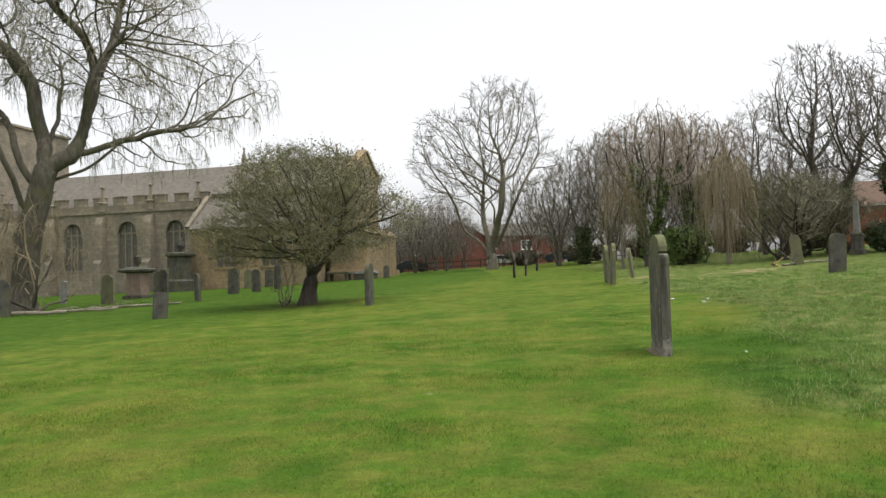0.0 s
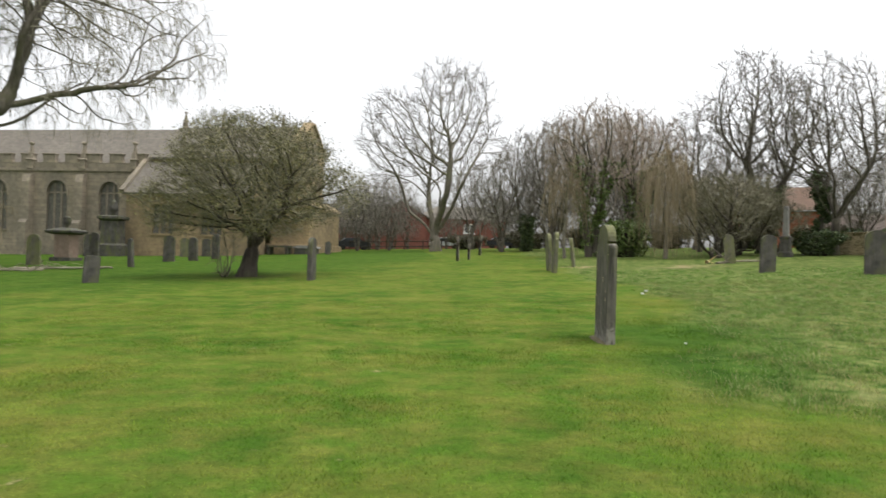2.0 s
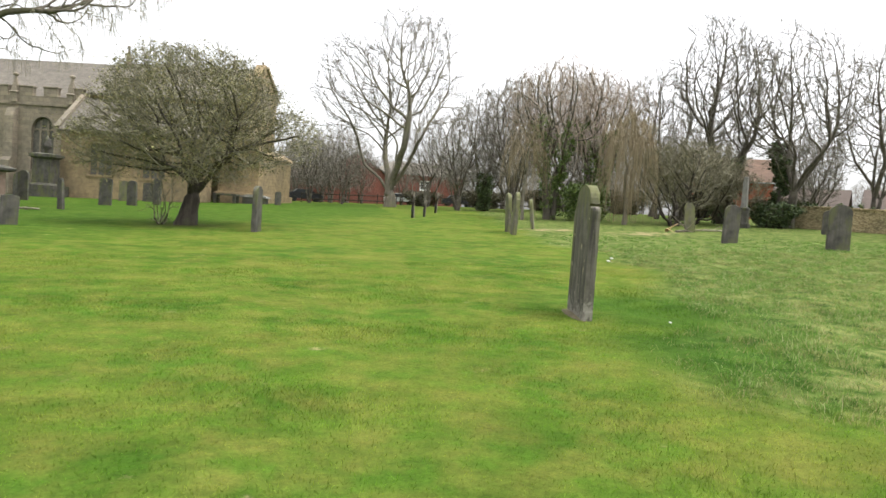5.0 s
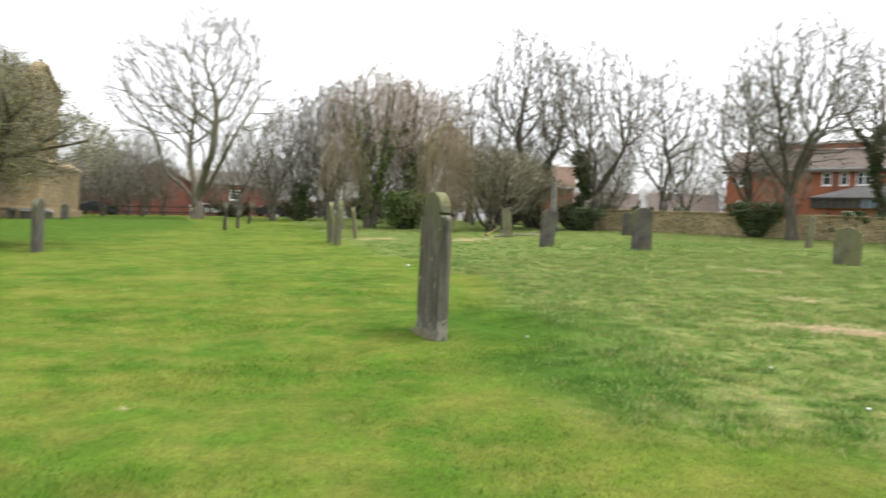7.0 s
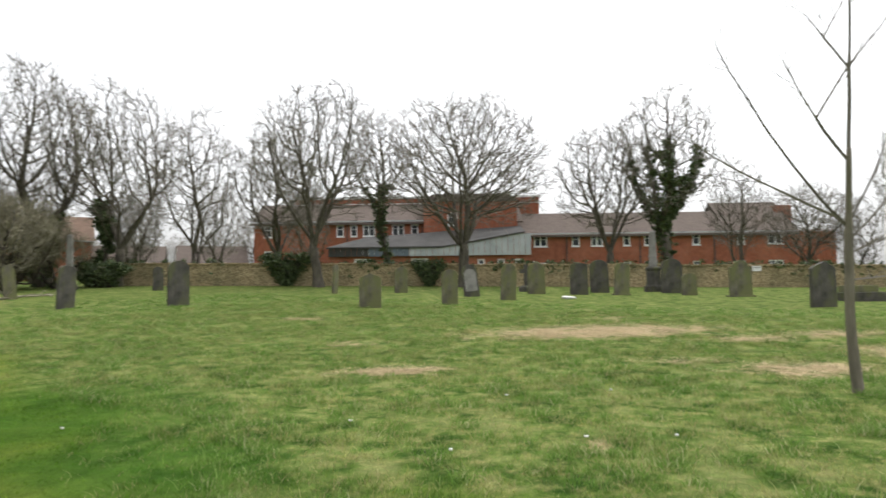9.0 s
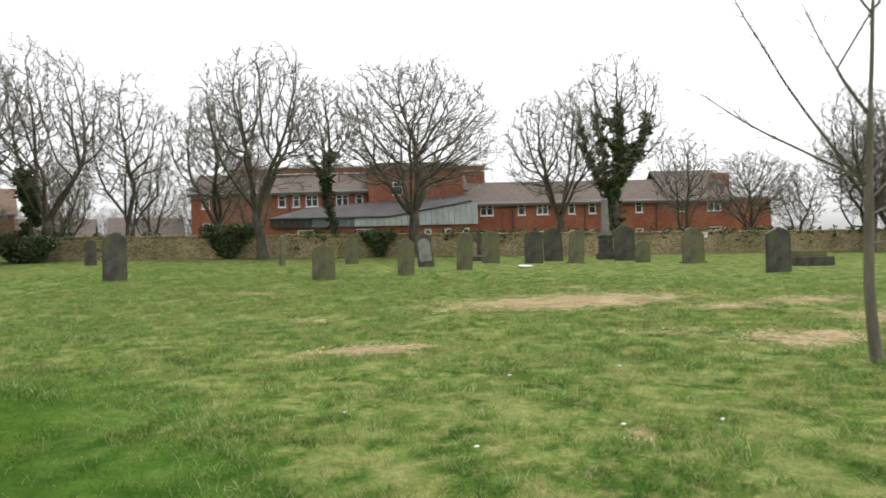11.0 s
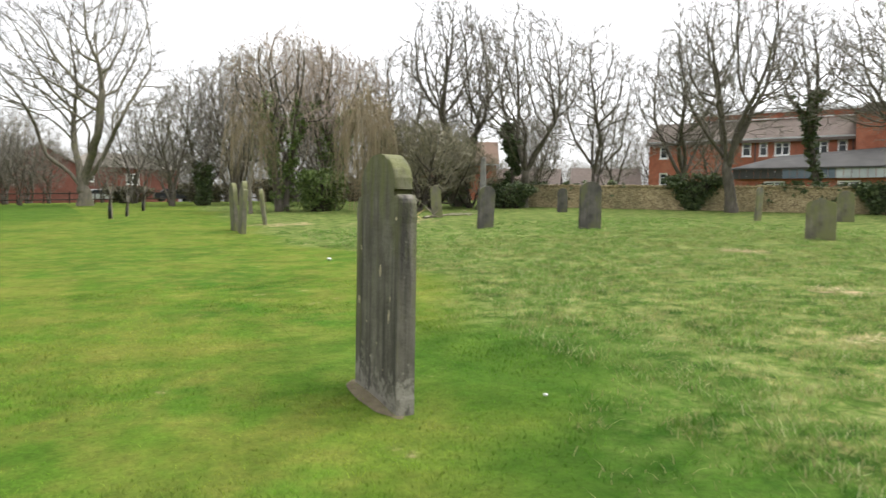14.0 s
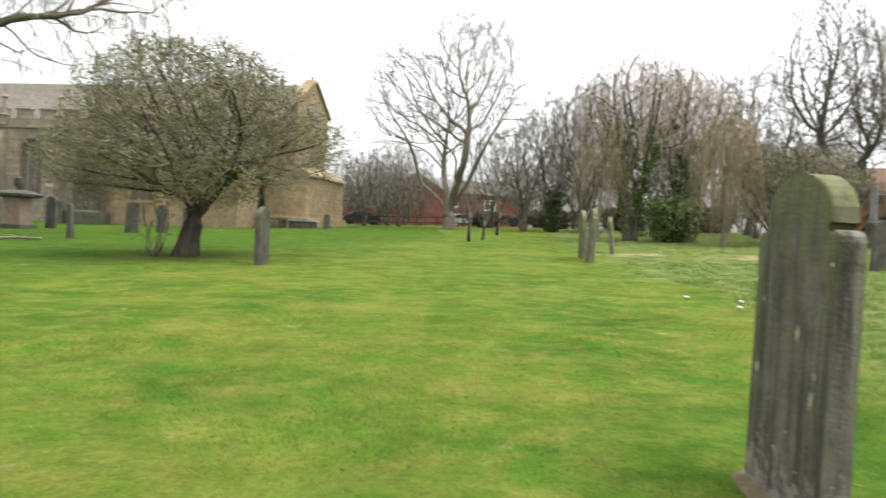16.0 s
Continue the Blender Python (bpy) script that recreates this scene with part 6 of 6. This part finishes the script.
def house(x, y, z, turn, w, d, eave, ridge, wall, roof, windows, label, hip=0.0):
    """A plain two-storey house: walls, roof, chimney, white windows on its front."""
    b = thing("house", pose(x, y, z, 0, 0, turn), label, "house")
    part("wall", pierced_wall(-w / 2, w / 2, -3, eave, 0.3, [(q[0], q[1], q[2], q[3], 0) for q in windows if q[1] > 2.5]) if not [q for q in windows if q[1] <= 2.5] else pierced_wall(-w / 2, w / 2, 2.5, eave, 0.3, [(q[0], q[1], q[2], q[3], 0) for q in windows if q[1] > 2.5]), wall, b, "brick front wall", pose(0, -d / 2, 0))
    low = [q for q in windows if q[1] <= 2.5]
    if low:
        part("wall", pierced_wall(-w / 2, w / 2, -3, 2.496, 0.3, [(q[0], q[1], q[2], q[3], 0) for q in low]), wall, b, "brick front wall", pose(0, -d / 2, 0))
    for q in windows:
        house_window(b, q[0], q[1], q[2], q[3], -d / 2 + 0.1, 2 if q[2] > 1 else 1)
    for sx in (-1, 1):
        bm = bmesh.new()
        pts = [(-d / 2 + 0.3, -3), (d / 2, -3), (d / 2, eave), (0, ridge - 0.2) if not hip else (0, eave), (-d / 2 + 0.3, eave)]
        a = [bm.verts.new((sx * w / 2, yy, zz)) for yy, zz in pts]
        c = [bm.verts.new((sx * (w / 2 - 0.3), yy, zz)) for yy, zz in pts]
        bm.faces.new(a)
        bm.faces.new(c[::-1])
        for i in range(5):
            bm.faces.new((a[i], c[i], c[(i + 1) % 5], a[(i + 1) % 5]))
        part("gable_wall", bm, wall, b, "brick end wall")
    part("wall", boxes((-w / 2, w / 2, d / 2, d / 2 + 0.3, -3, eave)), wall, b, "brick back wall")
    if hip:
        bm = bmesh.new()
        e = [bm.verts.new(p) for p in ((-w / 2 - 0.4, -d / 2 - 0.4, eave - 0.1), (w / 2 + 0.4, -d / 2 - 0.4, eave - 0.1), (w / 2 + 0.4, d / 2 + 0.4, eave - 0.1), (-w / 2 - 0.4, d / 2 + 0.4, eave - 0.1))]
        r = [bm.verts.new((-w / 2 + hip, 0, ridge)), bm.verts.new((w / 2 - hip, 0, ridge))]
        bm.faces.new((e[0], e[1], r[1], r[0]))
        bm.faces.new((e[2], e[3], r[0], r[1]))
        bm.faces.new((e[1], e[2], r[1]))
        bm.faces.new((e[3], e[0], r[0]))
        bm.faces.new(e[::-1])
        part("roof", bm, roof, b, "hipped tiled roof")
    else:
        part("roof", gable_roof(-w / 2 - 0.3, w / 2 + 0.3, -d / 2, d / 2, eave, ridge, 0.4), roof, b, "pitched tiled roof")
        part("fascia", boxes((-w / 2 - 0.3, w / 2 + 0.3, -d / 2 - 0.52, -d / 2 - 0.42, eave - 0.38, eave - 0.28)), CLADDING, b, "white eaves board")
    return b


def build_houses():
    # red house behind the great tree: hipped slate wing and a gabled wing
    house(10.2, 108, 2.4, 2, 13.5, 9, 4.9, 6.9, OLD_BRICK, SLATE, [(-3.8, 2.9, 1.2, 1.2), (1.2, 2.7, 1.6, 1.4), (-4, 0.6, 1.4, 1.2)], "dull red brick house with a hipped slate roof", 3.5)
    g = house(1.2, 106, 2.4, 2 + 90, 9, 7.5, 5.0, 7.2, OLD_BRICK, SLATE, [], "dull red brick house with a white-edged gable")
    w = part("window", boxes((-0.7, 0.7, 0, 0.08, 0, 1.4), bevel=0.01), WHITE, g, "white window", pose(4.55, 0.4, 3.2, 0, 0, -90))
    house(-7.5, 116, 2.0, 2, 15, 8, 4.2, 6.3, OLD_BRICK, TILE_BROWN, [(-3, 2.9, 1.2, 1.1), (2, 2.9, 1.2, 1.1)], "low red brick house behind bare shrubs")
    # houses beyond the wall
    house(43.0, 76.0, 3.2, -32, 9, 8, 4.6, 7.2, RED_BRICK, TILE_ORANGE, [(-1.0, 3.0, 1.3, 1.2)], "orange-roofed brick house beyond the trees")
    for i, (x, y) in enumerate(((51.0, 73.0), (59.5, 69.0), (67, 63))):
        house(x, y, 1.7 + 0.3 * i, -42, 7.4, 7, 3.6, 5.8, RED_BRICK, TILE_BROWN, [(-2.6, 1.2, 1.5, 1.2), (0.6, 1.2, 1.0, 1.2), (2.8, 1.2, 1.0, 1.2)], "low red brick house with a brown roof beyond the wall")


build_houses()


def car(x, y, turn, mat, label):
    z = height(x, y)
    c = thing("car", pose(x, y, z, 0, 0, turn), label, "car", "parked cars")
    prof = [(-2.0, 0.35), (-2.05, 0.7), (-1.9, 0.95), (-1.35, 1.0), (-0.95, 1.4), (0.6, 1.45), (1.2, 1.02), (1.9, 0.9), (2.05, 0.65), (2.0, 0.35)]
    part("body", prism(prof, -0.8, 0.8, 0.06), mat, c)
    part("side_window", prism([(-1.2, 1.02), (-0.88, 1.33), (0.55, 1.37), (1.0, 1.02)], -0.812, -0.803), GLASS, c, "dark side glass")
    part("side_window", prism([(-1.2, 1.02), (-0.88, 1.33), (0.55, 1.37), (1.0, 1.02)], 0.803, 0.812), GLASS, c, "dark side glass")
    for wx in (-1.25, 1.3):
        for wy in (-0.72, 0.72):
            wh = part("wheel", turned([(-0.1, 0.2), (-0.1, 0.31), (0.1, 0.31), (0.1, 0.2)], 14), RUBBER, c, "black tyre", pose(wx, wy, 0.31, 90, 0, 0))


car(7.0, 90, 5, CAR_SILVER, "silver car parked beyond the churchyard edge")
car(14.0, 88, 0, PLASTIC_DARK, "dark car parked beyond the churchyard edge")
car(-4.5, 84, 10, PLASTIC_DARK, "dark car parked near the church end")
car(63.5, -6.0, 120, CAR_SILVER, "silver car parked beyond the wall")


def build_fence():
    """Low dark fence at the far edge of the lawn."""
    f = thing("fence", Matrix(), "low dark wooden fence at the lawn's far edge", "fence", "", "structure")
    post = boxes((-0.05, 0.05, -0.05, 0.05, -0.3, 1.15), bevel=0.01)
    pm = bpy.data.meshes.new("post")
    post.to_mesh(pm)
    post.free()
    pm.materials.append(BARK_DARK)
    for i in range(14):
        x0, y0 = -4.5 + i * 2.0, 78.0 - i * 0.35
        part("post", pm, None, f, "", pose(x0, y0, height(x0, y0)))
        x1, y1 = x0 + 2.0, y0 - 0.35
        for zz in (0.4, 0.95):
            a, b = Vector((x0, y0, height(x0, y0) + zz)), Vector((x1, y1, height(x1, y1) + zz))
            v, fc = tubes([[(a, 0.05), (b, 0.05)]], 4)
            part("rail", mesh_of("rail", v, fc, BARK_DARK), None, f)


build_fence()
